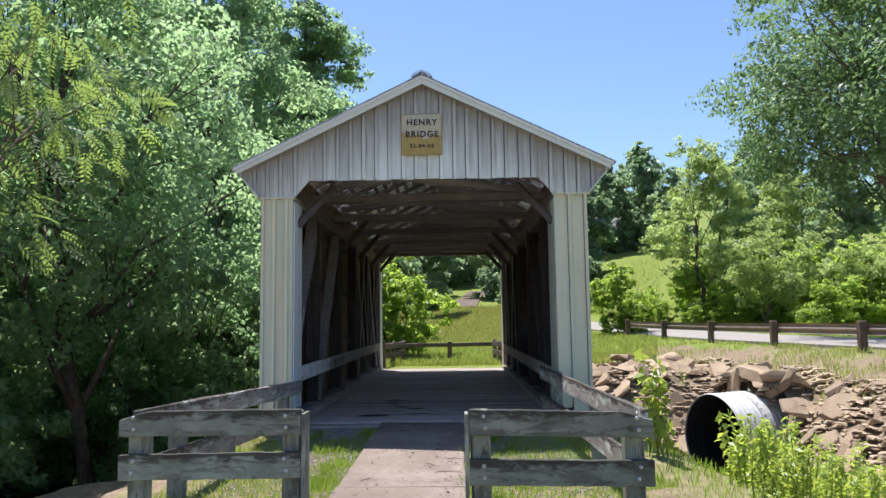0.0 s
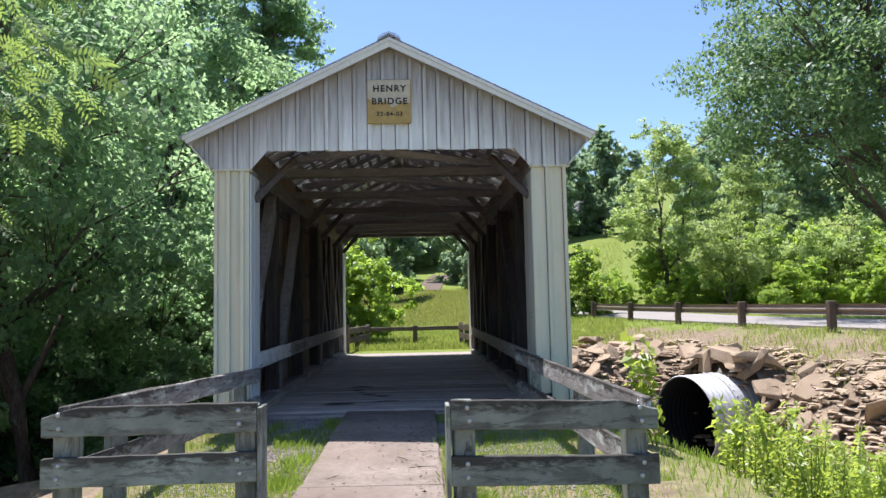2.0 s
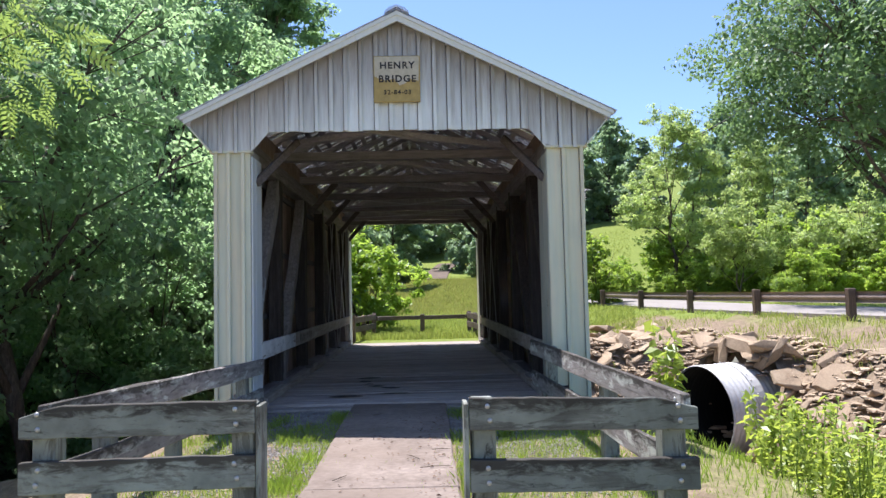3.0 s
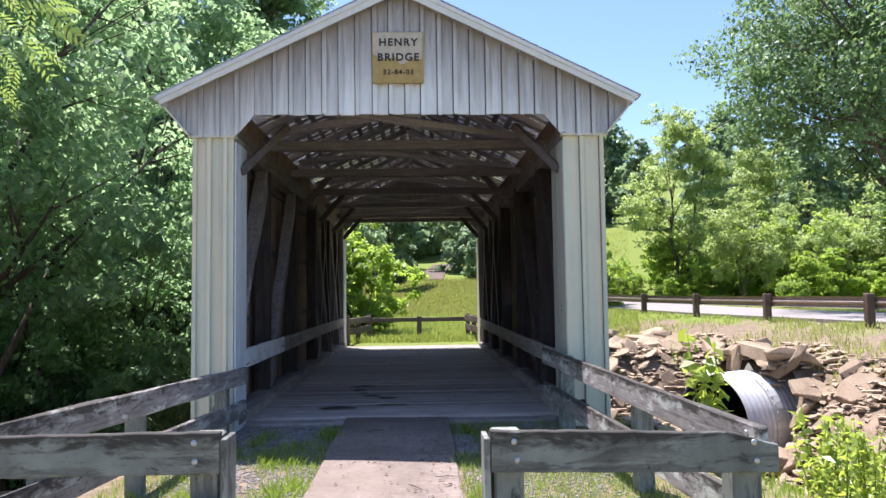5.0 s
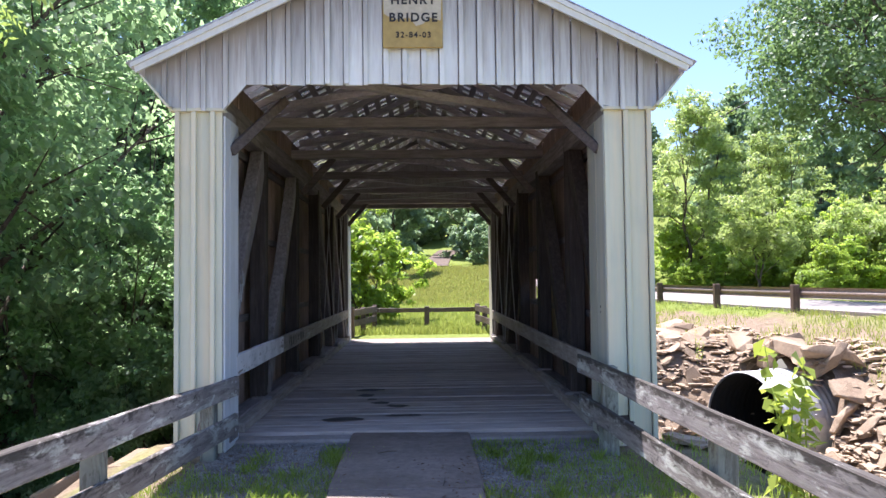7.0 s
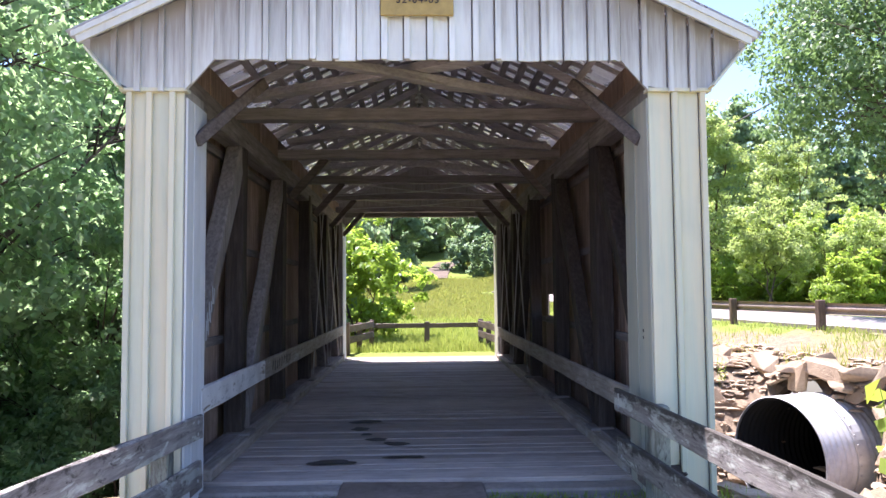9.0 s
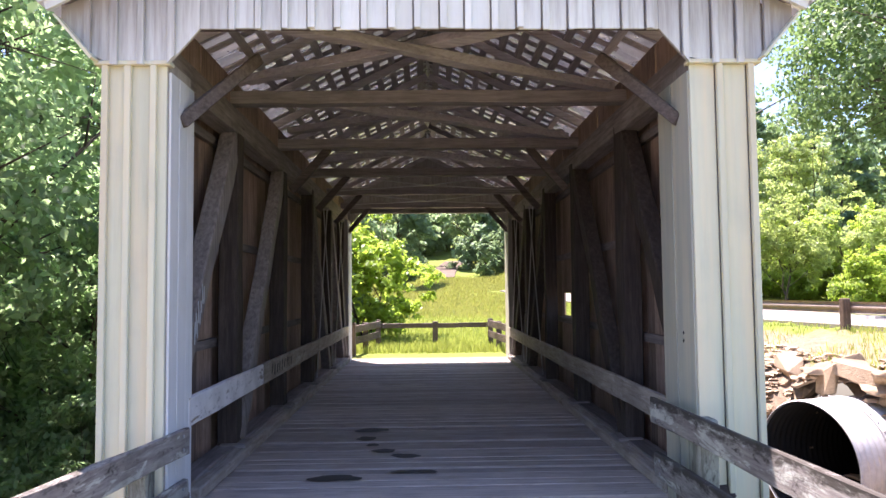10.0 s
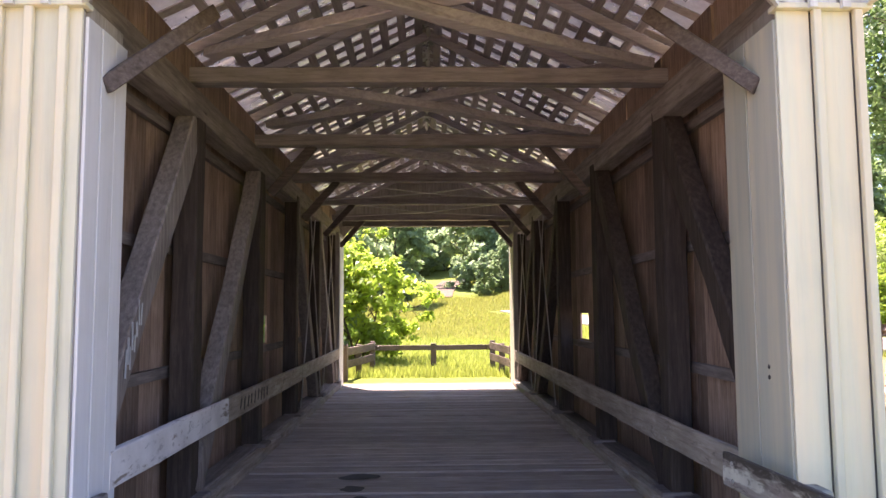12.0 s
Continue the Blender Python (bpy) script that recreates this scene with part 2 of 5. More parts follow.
APRON = mineral_material("grey apron concrete", [(0.3, (0.24, 0.20, 0.17)), (0.55, (0.36, 0.31, 0.265)), (0.8, (0.45, 0.395, 0.345))], 2.0, 0.9, 0.6, 0.008, (0.30, 0.27, 0.23), (0.9, 1.05))
ASPHALT = mineral_material("pale road surface", [(0.3, (0.25, 0.22, 0.195)), (0.7, (0.34, 0.305, 0.27))], 2.0, 0.9, 0.4, 0.01, vary=(1, 1))
ROCK = mineral_material("sandstone", [(0.25, (0.27, 0.19, 0.12)), (0.5, (0.42, 0.315, 0.205)), (0.8, (0.52, 0.41, 0.28))], 2.6, 0.9, 0.9, 0.04, (0.30, 0.22, 0.145), (0.75, 1.15))
RUBBLE = mineral_material("sandstone rubble", [(0.25, (0.30, 0.22, 0.145)), (0.5, (0.45, 0.345, 0.235)), (0.8, (0.56, 0.45, 0.32))], 2.2, 0.9, 0.6, 0.02, (0.33, 0.25, 0.165), (1.0, 1.0))
GRAVEL = mineral_material("grey gravel", [(0.3, (0.20, 0.18, 0.155)), (0.7, (0.42, 0.385, 0.34))], 6.0, 0.9, 0.6, 0.01, vary=(0.8, 1.1))
BARK = wood_material("tree bark", 2, (0.13, 0.10, 0.075), (0.055, 0.042, 0.032), (0.24, 0.195, 0.155), 0.4, 0.2, rough=0.95)
LEAF_DEEP = leaf_material("deep green leaves", (0.12, 0.205, 0.112), (0.175, 0.28, 0.152), (0.235, 0.345, 0.172), (0.56, 0.78, 0.34), 0.68, 0.58)
LEAF_FRESH = leaf_material("fresh green leaves", (0.13, 0.22, 0.04), (0.18, 0.29, 0.055), (0.26, 0.37, 0.07), (0.68, 0.86, 0.10), 0.62)
LEAF_PALE = leaf_material("pale feathery leaves", (0.19, 0.27, 0.10), (0.25, 0.34, 0.125), (0.33, 0.41, 0.15), (0.64, 0.76, 0.20), 0.6)
LEAF_FAR = leaf_material("far woodland leaves", (0.13, 0.20, 0.125), (0.18, 0.265, 0.155), (0.23, 0.32, 0.18), (0.50, 0.66, 0.30), 0.55)
LEAF_WALNUT = leaf_material("feathery backlit leaves", (0.07, 0.13, 0.045), (0.10, 0.17, 0.055), (0.14, 0.22, 0.065), (0.50, 0.64, 0.12), 0.52, 0.6)
LEAF_WEED = leaf_material("bright weed leaves", (0.17, 0.25, 0.05), (0.25, 0.34, 0.06), (0.36, 0.43, 0.075), (0.72, 0.84, 0.10), 0.5)
LEAF_DARK = leaf_material("dark glossy leaves", (0.06, 0.11, 0.05), (0.09, 0.155, 0.07), (0.13, 0.205, 0.085), (0.36, 0.54, 0.16), 0.42, 0.5)
DRY = plain("dry brown leaf", (0.17, 0.10, 0.06), 0.9)
RAIL_WHITE = wood_material("patchy white rail paint", 1, (0.30, 0.25, 0.20), (0.17, 0.14, 0.11), (0.40, 0.34, 0.28), 0.3, 0.5, (0.72, 0.71, 0.69), 0.75)
GRASS = leaf_material("grass blades", (0.11, 0.20, 0.025), (0.18, 0.29, 0.04), (0.30, 0.37, 0.08), (0.52, 0.70, 0.06), 0.45, 0.5)
MEADOW = leaf_material("meadow grass", (0.17, 0.235, 0.045), (0.26, 0.325, 0.07), (0.42, 0.43, 0.13), (0.60, 0.68, 0.12), 0.45, 0.55)

DRYGRASS = leaf_material("dry seeding grass", (0.22, 0.255, 0.055), (0.32, 0.335, 0.09), (0.46, 0.42, 0.16), (0.62, 0.62, 0.14), 0.4, 0.6)


def ground_material():
    m, nt, b = mat("ground")
    v = coords(nt, spread=False)
    n1 = noise_tex(nt, v, 0.35, 6, 0.65)
    n2 = noise_tex(nt, v, 6.0, 6, 0.7)
    n3 = noise_tex(nt, v, 40.0, 3, 0.6)
    soil = ramp(nt, n2, [(0.3, (0.15, 0.11, 0.075)), (0.7, (0.33, 0.25, 0.17))])
    turf = ramp(nt, n2, [(0.25, (0.10, 0.14, 0.025)), (0.55, (0.19, 0.235, 0.045)), (0.8, (0.32, 0.32, 0.09))])
    a = nt.nodes.new("ShaderNodeVertexColor")
    a.layer_name = "cover"
    sep = nt.nodes.new("ShaderNodeSeparateColor")
    nt.links.new(a.outputs["Color"], sep.inputs[0])
    ad = nt.nodes.new("ShaderNodeMath")
    ad.operation = "MULTIPLY_ADD"
    nt.links.new(n1, ad.inputs[0])
    ad.inputs[1].default_value = 0.8
    nt.links.new(sep.outputs["Red"], ad.inputs[2])
    col = mix(nt, ramp(nt, ad.outputs[0], [(0.55, grey(0.0)), (0.95, grey(1.0))]), soil, turf)
    col = mix(nt, ramp(nt, n3, [(0.3, grey(0.4)), (0.6, grey(0.0))]), col, (0.06, 0.05, 0.03))
    nt.links.new(col, b.inputs["Base Color"])
    b.inputs["Roughness"].default_value = 0.95
    b.inputs["Specular IOR Level"].default_value = 0.1
    bump(nt, b, n2, 0.7, 0.05)
    return m


GROUND = ground_material()
SIGN_YELLOW = plain("faded yellow sign paint", (0.46, 0.33, 0.10), 0.6)
SIGN_PALE = plain("worn pale sign paint", (0.56, 0.50, 0.36), 0.6)
SPRAY = plain("pale sprayed paint", (0.50, 0.53, 0.56), 0.7)
INK = plain("black sign lettering", (0.025, 0.023, 0.022), 0.6)
OIL = plain("dark oil stain", (0.045, 0.038, 0.034), 0.7)
WATER, _wnt, _wb = mat("creek water")
_wb.inputs["Base Color"].default_value = (0.035, 0.035, 0.025, 1)
_wb.inputs["Roughness"].default_value = 0.08
bump(_wnt, _wb, noise_tex(_wnt, coords(_wnt, spread=False), 5.0, 3, 0.5), 0.25, 0.02)

# ---- mesh helpers ----


def finish(name, bm, material, smooth=False):
    me = bpy.data.meshes.new(name)
    bm.normal_update()
    bm.to_mesh(me)
    bm.free()
    me.materials.append(material)
    if smooth:
        me.polygons.foreach_set("use_smooth", [True] * len(me.polygons))
    return me


def part(name, bm, material, parent, label="", smooth=False):
    ob = new(name, finish(name, bm, material, smooth))
    ob.parent = parent
    if label:
        ob["label"] = label
    return ob


def piece(name, me, parent, m=None):
    ob = new(name, me)
    ob.parent = parent
    if m is not None:
        ob.matrix_basis = m
    return ob


def thing(name, label, category, group="", m=None):
    ob = new(name)
    ob.empty_display_size = 0.2
    if m is not None:
        ob.matrix_basis = m
    return tagged(ob, label, category, group)


def box(x0, x1, y0, y1, z0, z1, bev=0.006):
    bm = bmesh.new()
    bmesh.ops.create_cube(bm, size=1)
    for v in bm.verts:
        v.co = ((x0 + x1) / 2 + v.co.x * (x1 - x0), (y0 + y1) / 2 + v.co.y * (y1 - y0), (z0 + z1) / 2 + v.co.z * (z1 - z0))
    if bev:
        bmesh.ops.bevel(bm, geom=bm.edges[:], offset=bev, segments=1, affect="EDGES")
    return bm


def beam(p, q, w, h, bev=0.008, cuts=0, wobble=0.0, seed=0, up=(0, 0, 1)):
    """A timber from p to q, w wide and h deep."""
    p, q = Vector(p), Vector(q)
    d = q - p
    bm = bmesh.new()
    bmesh.ops.create_cube(bm, size=1)
    for v in bm.verts:
        v.co = (v.co.x * w, v.co.y * d.length, v.co.z * h)
    if cuts:
        long = [e for e in bm.edges if abs((e.verts[0].co - e.verts[1].co).y) > d.length * 0.5]
        bmesh.ops.subdivide_edges(bm, edges=long, cuts=cuts, use_grid_fill=True)
        for v in bm.verts:
            v.co.x += wobble * noise.noise((seed, v.co.y * 1.3, 1.7 + (v.co.z > 0)))
            v.co.z += wobble * noise.noise((seed + 9, v.co.y * 1.3, 5.1 + (v.co.x > 0)))
    if bev:
        bmesh.ops.bevel(bm, geom=[e for e in bm.edges if len(e.link_faces) == 2 and e.calc_face_angle() > 0.9], offset=bev, segments=1, affect="EDGES")
    y = d.normalized()
    x = y.cross(Vector(up)).normalized()
    z = x.cross(y)
    m = Matrix((x, y, z)).transposed().to_4x4()
    bm.transform(Matrix.Translation((p + q) / 2) @ m)
    return bm


def prism(pts, y0, y1):
    """A board standing in the xz plane with the outline pts, from y0 to y1."""
    bm = bmesh.new()
    a = [bm.verts.new((x, y0, z)) for x, z in pts]
    b = [bm.verts.new((x, y1, z)) for x, z in pts]
    bm.faces.new(a)
    bm.faces.new(b[::-1])
    for i in range(len(pts)):
        j = (i + 1) % len(pts)
        bm.faces.new((a[j], a[i], b[i], b[j]))
    bmesh.ops.recalc_face_normals(bm, faces=bm.faces[:])
    return bm


def tube(bm, pts, radii, sides=8):
    rings = []
    for i, (p, r) in enumerate(zip(pts, radii)):
        d = Vector(pts[min(i + 1, len(pts) - 1)]) - Vector(pts[max(i - 1, 0)])
        q = d.to_track_quat("Z", "Y")
        rings.append([bm.verts.new(Vector(p) + q @ Vector((r * math.cos(a), r * math.sin(a), 0))) for a in (2 * math.pi * k / sides for k in range(sides))])
    for a, b in zip(rings, rings[1:]):
        for k in range(sides):
            bm.faces.new((a[k], a[(k + 1) % sides], b[(k + 1) % sides], b[k]))
    bm.faces.new(rings[0][::-1])
    bm.faces.new(rings[-1])


def quads_mesh(name, verts, material):
    """A mesh of loose four-cornered leaves; verts: n x 4 x 3."""
    n = len(verts)
    me = bpy.data.meshes.new(name)
    me.vertices.add(n * 4)
    me.vertices.foreach_set("co", np.asarray(verts, dtype=np.float32).ravel())
    me.loops.add(n * 4)
    me.loops.foreach_set("vertex_index", np.arange(n * 4, dtype=np.int32))
    me.polygons.add(n)
    me.polygons.foreach_set("loop_start", np.arange(0, n * 4, 4, dtype=np.int32))
    me.materials.append(material)
    me.update(calc_edges=True)
    me.validate()
    return me


def smooth01(t):
    t = np.clip(t, 0, 1)
    return t * t * (3 - 2 * t)

# ---- ground, creek and road ----
DECK0, DECK1 = 11.77, 23.32
AX = Vector((math.sin(radians(71)), math.cos(radians(71)), 0.0))
MOUTH = Vector((6.85, 18.95, -1.52))
PSIDE = Vector((AX.y, -AX.x, 0))


def rail_x(y):
    """Where the roadside guard rail runs."""
    return 9.6 + (33.1 - y) * 0.157 - 0.0004 * np.maximum(y - 40.0, 0) ** 2 - 0.004 * np.maximum(y - 70.0, 0) ** 2


def height(x, y):
    x, y = np.asarray(x, dtype=float), np.asarray(y, dtype=float)
    z = np.full(np.broadcast(x, y).shape, -0.06)
    south = smooth01((14.0 - y) / 3.0)
    z = z - 1.25 * smooth01((-x - 2.7) / 2.2) * south - 0.85 * smooth01((x - 2.8) / 2.4) * south
    off = np.abs(y - (17.6 - 0.06 * x))
    channel = 1 - smooth01((off - 2.2) / 4.1)
    fill = smooth01((x - 6.3) / 3.6)
    z = z - 2.85 * channel * (1 - fill)
    z = z - 1.0 * smooth01((-x - 5) / 4) * smooth01((30 - y) / 10) * (1 - channel)
    bank = smooth01((x - (rail_x(y) - 3.2)) / 3.0) * smooth01((y + 5) / 10)
    z = z * (1 - bank) + 0.52 * bank
    r = np.maximum(y - 27, 0)
    z = z + np.where(r < 110, 0.0008 * r * r, 0.0008 * 110 ** 2 + (r - 110) * 0.176)
    z = z + 6.0 * smooth01((y - 40) / 60) * smooth01((x - 6) / 18)
    along = (x - MOUTH.x) * AX.x + (y - MOUTH.y) * AX.y
    across = np.abs((x - MOUTH.x) * PSIDE.x + (y - MOUTH.y) * PSIDE.y)
    dip = np.exp(-((y - 11.4) / 1.4) ** 2) * smooth01((x - 2.9) / 1.2) * (1 - fill)
    z = z - 0.75 * dip
    mound = smooth01((along - 0.85) / 0.4) * (1 - smooth01((across - 1.2) / 1.7))
    z = np.maximum(z, -2.9 + 2.75 * mound)
    trench = smooth01((along + 3.5) / 2.0) * smooth01((1.05 - along) / 0.35) * smooth01((1.75 - across) / 0.5)
    return z * (1 - trench) + np.minimum(z, -2.75) * trench


def ground_sheet():
    fine_x, fine_y = np.arange(-14, 16.01, 0.4), np.concatenate([np.arange(-4, 40, 0.4), np.arange(40, 110.1, 1.25)])
    far = np.array([1, 2, 3.5, 5.5, 8, 11, 15, 20, 26, 34, 44, 58, 80, 110, 150, 220, 330, 500, 800, 1300])
    xs = np.concatenate([-14 - far[::-1], fine_x, 16 + far])
    ys = np.concatenate([-4 - far[::-1], fine_y, 110 + far])
    X, Y = np.meshgrid(xs, ys)
    Z = height(X, Y)
    rng = np.random.default_rng(3)
    near = (np.abs(X) < 16) & (Y < 45)
    Z = Z + np.where(near & (np.abs(X) > 2.3), rng.normal(0, 0.03, Z.shape), 0)
    nx, ny = len(xs), len(ys)
    verts = np.stack([X, Y, Z], -1).reshape(-1, 3)
    idx = np.arange(nx * ny).reshape(ny, nx)
    faces = np.stack([idx[:-1, :-1], idx[:-1, 1:], idx[1:, 1:], idx[1:, :-1]], -1).reshape(-1, 4)
    al = ((verts[:, 0] - MOUTH.x) * AX.x + (verts[:, 1] - MOUTH.y) * AX.y)
    ac = np.abs((verts[:, 0] - MOUTH.x) * PSIDE.x + (verts[:, 1] - MOUTH.y) * PSIDE.y)
    hidden = (al > 0.6) & (al < 6.0) & (ac < 1.2) & (verts[:, 2] < -0.45)
    faces = faces[~hidden[faces].any(axis=1)]
    me = bpy.data.meshes.new("ground")
    me.from_pydata(verts.tolist(), [], faces.tolist())
    me.polygons.foreach_set("use_smooth", [True] * len(faces))
    cover = np.where(Y > 25, 0.75, 0.3)
    cover = np.where((X < -3) & (Y < 30), 0.05, cover)
    cover = np.where((X > 2.5) & (Y > 12) & (Y < 30) & (X < rail_x(Y) - 1.0), 0.12, cover)
    cover = np.where((np.abs(X) < 2.4) & (Y > 6.4) & (Y < 12), 0.02, cover)
    cover = np.where(Z < -1.0, 0.0, cover)
    col = me.color_attributes.new("cover", "FLOAT_COLOR", "POINT")
    rgba = np.zeros((nx * ny, 4), dtype=np.float32)
    rgba[:, 0] = np.clip(cover.ravel(), 0, 1)
    rgba[:, 3] = 1
    col.data.foreach_set("color", rgba.ravel())
    me.materials.append(GROUND)
    return tagged(new("ground", me), "grassy ground sloping down to a small creek", "ground", kind="structure")


ground_sheet()

bm = bmesh.new()
for i in range(16):
    x = -40 + i * 47.5 / 15
    for y in (14.6 - 0.06 * x, 20.4 - 0.06 * x):
        bm.verts.new((x, y, -2.62))
bm.verts.ensure_lookup_table()
for i in range(15):
    bm.faces.new((bm.verts[2 * i], bm.verts[2 * i + 2], bm.verts[2 * i + 3], bm.verts[2 * i + 1]))
tagged(new("water", finish("water", bm, WATER)), "dark shallow creek water under the bridge", "water", kind="structure")

# the road behind the guard rail: a thick ribbon that follows the ground
bm = bmesh.new()
rows = []
for i in range(43):
    y = -30 + i * 2.2
    x0, x1 = rail_x(y) + 0.9, rail_x(y) + 5.4
    a = float(height(x0, y)) + 0.10
    rows.append([bm.verts.new(c) for c in ((x0, y, a - 0.4), (x0, y, a), (x1, y, a + 0.05), (x1, y, a - 0.4))])
for a, b in zip(rows, rows[1:]):
    for k in range(3):
        bm.faces.new((a[k], a[k + 1], b[k + 1], b[k]))
bmesh.ops.recalc_face_normals(bm, faces=bm.faces[:])
tagged(new("road", finish("road", bm, ASPHALT)), "pale worn country road behind the guard rail", "road", kind="structure")

bm = bmesh.new()
rows = []
for i in range(14):
    y = 82.0 + i * 1.9
    x = 1.5 + 0.004 * (y - 82.0) ** 2 * 0.6 + 0.04 * (y - 82.0)
    rows.append([bm.verts.new((x + dx, y, float(height(x + dx, y)) + dz)) for dx, dz in ((-1.5, -0.3), (-1.4, 0.12), (1.4, 0.12), (1.5, -0.3))])
for a, b in zip(rows, rows[1:]):
    for k in range(3):
        bm.faces.new((a[k], a[k + 1], b[k + 1], b[k]))
bmesh.ops.recalc_face_normals(bm, faces=bm.faces[:])
tagged(new("track", finish("track", bm, SOIL)), "brown dirt track across the far meadow", "track", kind="structure")

# ---- the covered bridge ----
bridge = thing("covered_bridge", "weathered white wooden covered bridge with a metal roof", "bridge")
COL_Y, COL_TOP = 11.08, 3.41
EAVE_X, EAVE_Z, RIDGE_Z = 2.80, 3.84, 5.20
SLOPE = (RIDGE_Z - EAVE_Z) / EAVE_X
ROOF0, ROOF1 = 10.87, 24.28


def roof_z(x):
    return RIDGE_Z - abs(x) * SLOPE


def gable(y, face, lintel):
    """The gable over one portal: a backing, vertical boards and battens. face: -1 faces the walker."""
    def low(x):
        a = abs(x)
        if a <= 1.715:
            return lintel
        if a <= 1.94:
            return lintel - (a - 1.715) / 0.225 * (lintel - COL_TOP)
        if a <= 2.48:
            return COL_TOP
        return COL_TOP + (a - 2.48) / 0.27 * (EAVE_Z - 0.08 - COL_TOP)

    def high(x):
        return roof_z(x) - 0.045
    outline = [(-1.715, lintel + 0.01), (1.715, lintel + 0.01), (1.94, COL_TOP + 0.01), (2.47, COL_TOP + 0.01), (2.70, 3.72), (0, RIDGE_Z - 0.06), (-2.70, 3.72), (-2.47, COL_TOP + 0.01), (-1.94, COL_TOP + 0.01)]
    back = part("gable_wall", prism(outline, y, y - face * 0.025), JOINTWOOD, bridge, "boarded gable with brown dirt under the eaves")
    rnd = random.Random(4)
    edges = [-2.735, -2.54, -2.35, -2.15, -1.93, -1.715]
    edges += [-1.48 + 0.1947 * i + rnd.uniform(-0.008, 0.008) for i in range(16)] + [1.63, 1.715, 1.90, 2.125, 2.31, 2.52, 2.735]
    for a, b in zip(edges, edges[1:]):
        drop = rnd.uniform(-0.012, 0.006) if a > -1.75 and b < 1.75 else 0
        # one-sided gap bares the grey backing and draws the batten's shadow line
        g, gap = 0.002, 0.002 if abs(b) == 1.715 or b > 2.7 else 0.026
        pts = [(a + g, low(a + g) + drop), (b - gap, low(b - gap) + drop), (b - gap, high(b - gap)), (a + g, high(a + g))]
        if a < 0 < b:
            pts.insert(3, (0, high(0)))
        d = rnd.uniform(0.018, 0.026)
        part("board", prism(pts, y + face * d, y + face * 0.002), GABLE_PAINT, back)
    for e in edges[1:-1]:
        if abs(e) == 1.715:
            continue
        w = 0.023 + rnd.uniform(-0.002, 0.003)
        a, b = e - 0.012, e - 0.012 + 2 * w
        drop = rnd.uniform(-0.02, 0.0)
        top = [(b, high(b)), (a, high(a))]
        if a < 0 < b:
            top.insert(1, (0, high(0)))
        pts = [(a, low(a) + drop), (b, low(b) + drop)] + top
        part("batten", prism(pts, y + face * 0.058, y + face * 0.027), BATTEN_PAINT, back)
    return back


gable(11.06, -1, 3.668)
gable(24.03, 1, 3.66)


def column(side, y_face, y_deep, face, low):
    """The boarded column at one side of a portal: its front and the return into the bridge."""
    s = side
    # left return is painted as skylit, right return as shaded
    inner = SKYLIT_WHITE if s < 0 else SHADED_WHITE
    base = part("portal_column", box(min(s * 1.965, s * 2.42), max(s * 1.965, s * 2.42), min(y_face, y_deep) + 0.022, max(y_face, y_deep) - 0.022, low + 0.01, COL_TOP + 0.05), JOINTWOOD, bridge, "white boarded portal column with streaked paint")
    xs = [1.95, 2.07, 2.26, 2.44] if s < 0 else [1.95, 2.16, 2.40, 2.44]
    for a, b in zip(xs, xs[1:]):
        # gap on one side shows grey backing as a drawn shadow beside the batten
        part("board", box(min(s * a, s * b) + 0.003, max(s * a, s * b) - 0.018, min(y_face, y_face - face * 0.02), max(y_face, y_face - face * 0.02), low, COL_TOP, 0.003), WHITE, base)
    for e in xs[1:3] + ([2.425] if s < 0 else []):
        y0, y1 = sorted((y_face + face * 0.002, y_face + face * 0.040))
        part("batten", box(s * e - 0.012, s * e + 0.036, y0, y1, low - 0.01, COL_TOP - 0.01, 0.005), WHITE, base)
    seams = [0.36, 0.7] if s < 0 else [0.55]
    steps = [y_face - face * 0.022] + [y_face + (y_deep - y_face) * f for f in seams] + [y_deep]
    for k, (a, b) in enumerate(zip(steps, steps[1:])):
        y0, y1 = sorted((a, b))
        x0, x1 = sorted((s * (1.943 - 0.003 * (k % 2)), s * 1.963))
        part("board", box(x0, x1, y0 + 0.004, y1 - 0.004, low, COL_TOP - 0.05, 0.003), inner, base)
    x0, x1 = sorted((s * 2.422, s * 2.442))
    y0, y1 = sorted((y_face - face * 0.022, y_deep))
    part("side_board", box(x0, x1, y0, y1, low, COL_TOP - 0.02, 0.003), WHITE, base)
    y0, y1 = sorted((y_face + face * 0.05, y_face - face * 0.05))
    x0, x1 = sorted((s * 1.93, s * 2.49))
    part("drip_board", box(x0, x1, y0, y1, COL_TOP - 0.012, COL_TOP + 0.02, 0.004), WHITE, base)
    return base


for s in (-1, 1):
    column(s, COL_Y, 11.64 if s < 0 else 11.80, -1, -0.05)
    column(s, 24.08, 23.30, 1, -0.05)

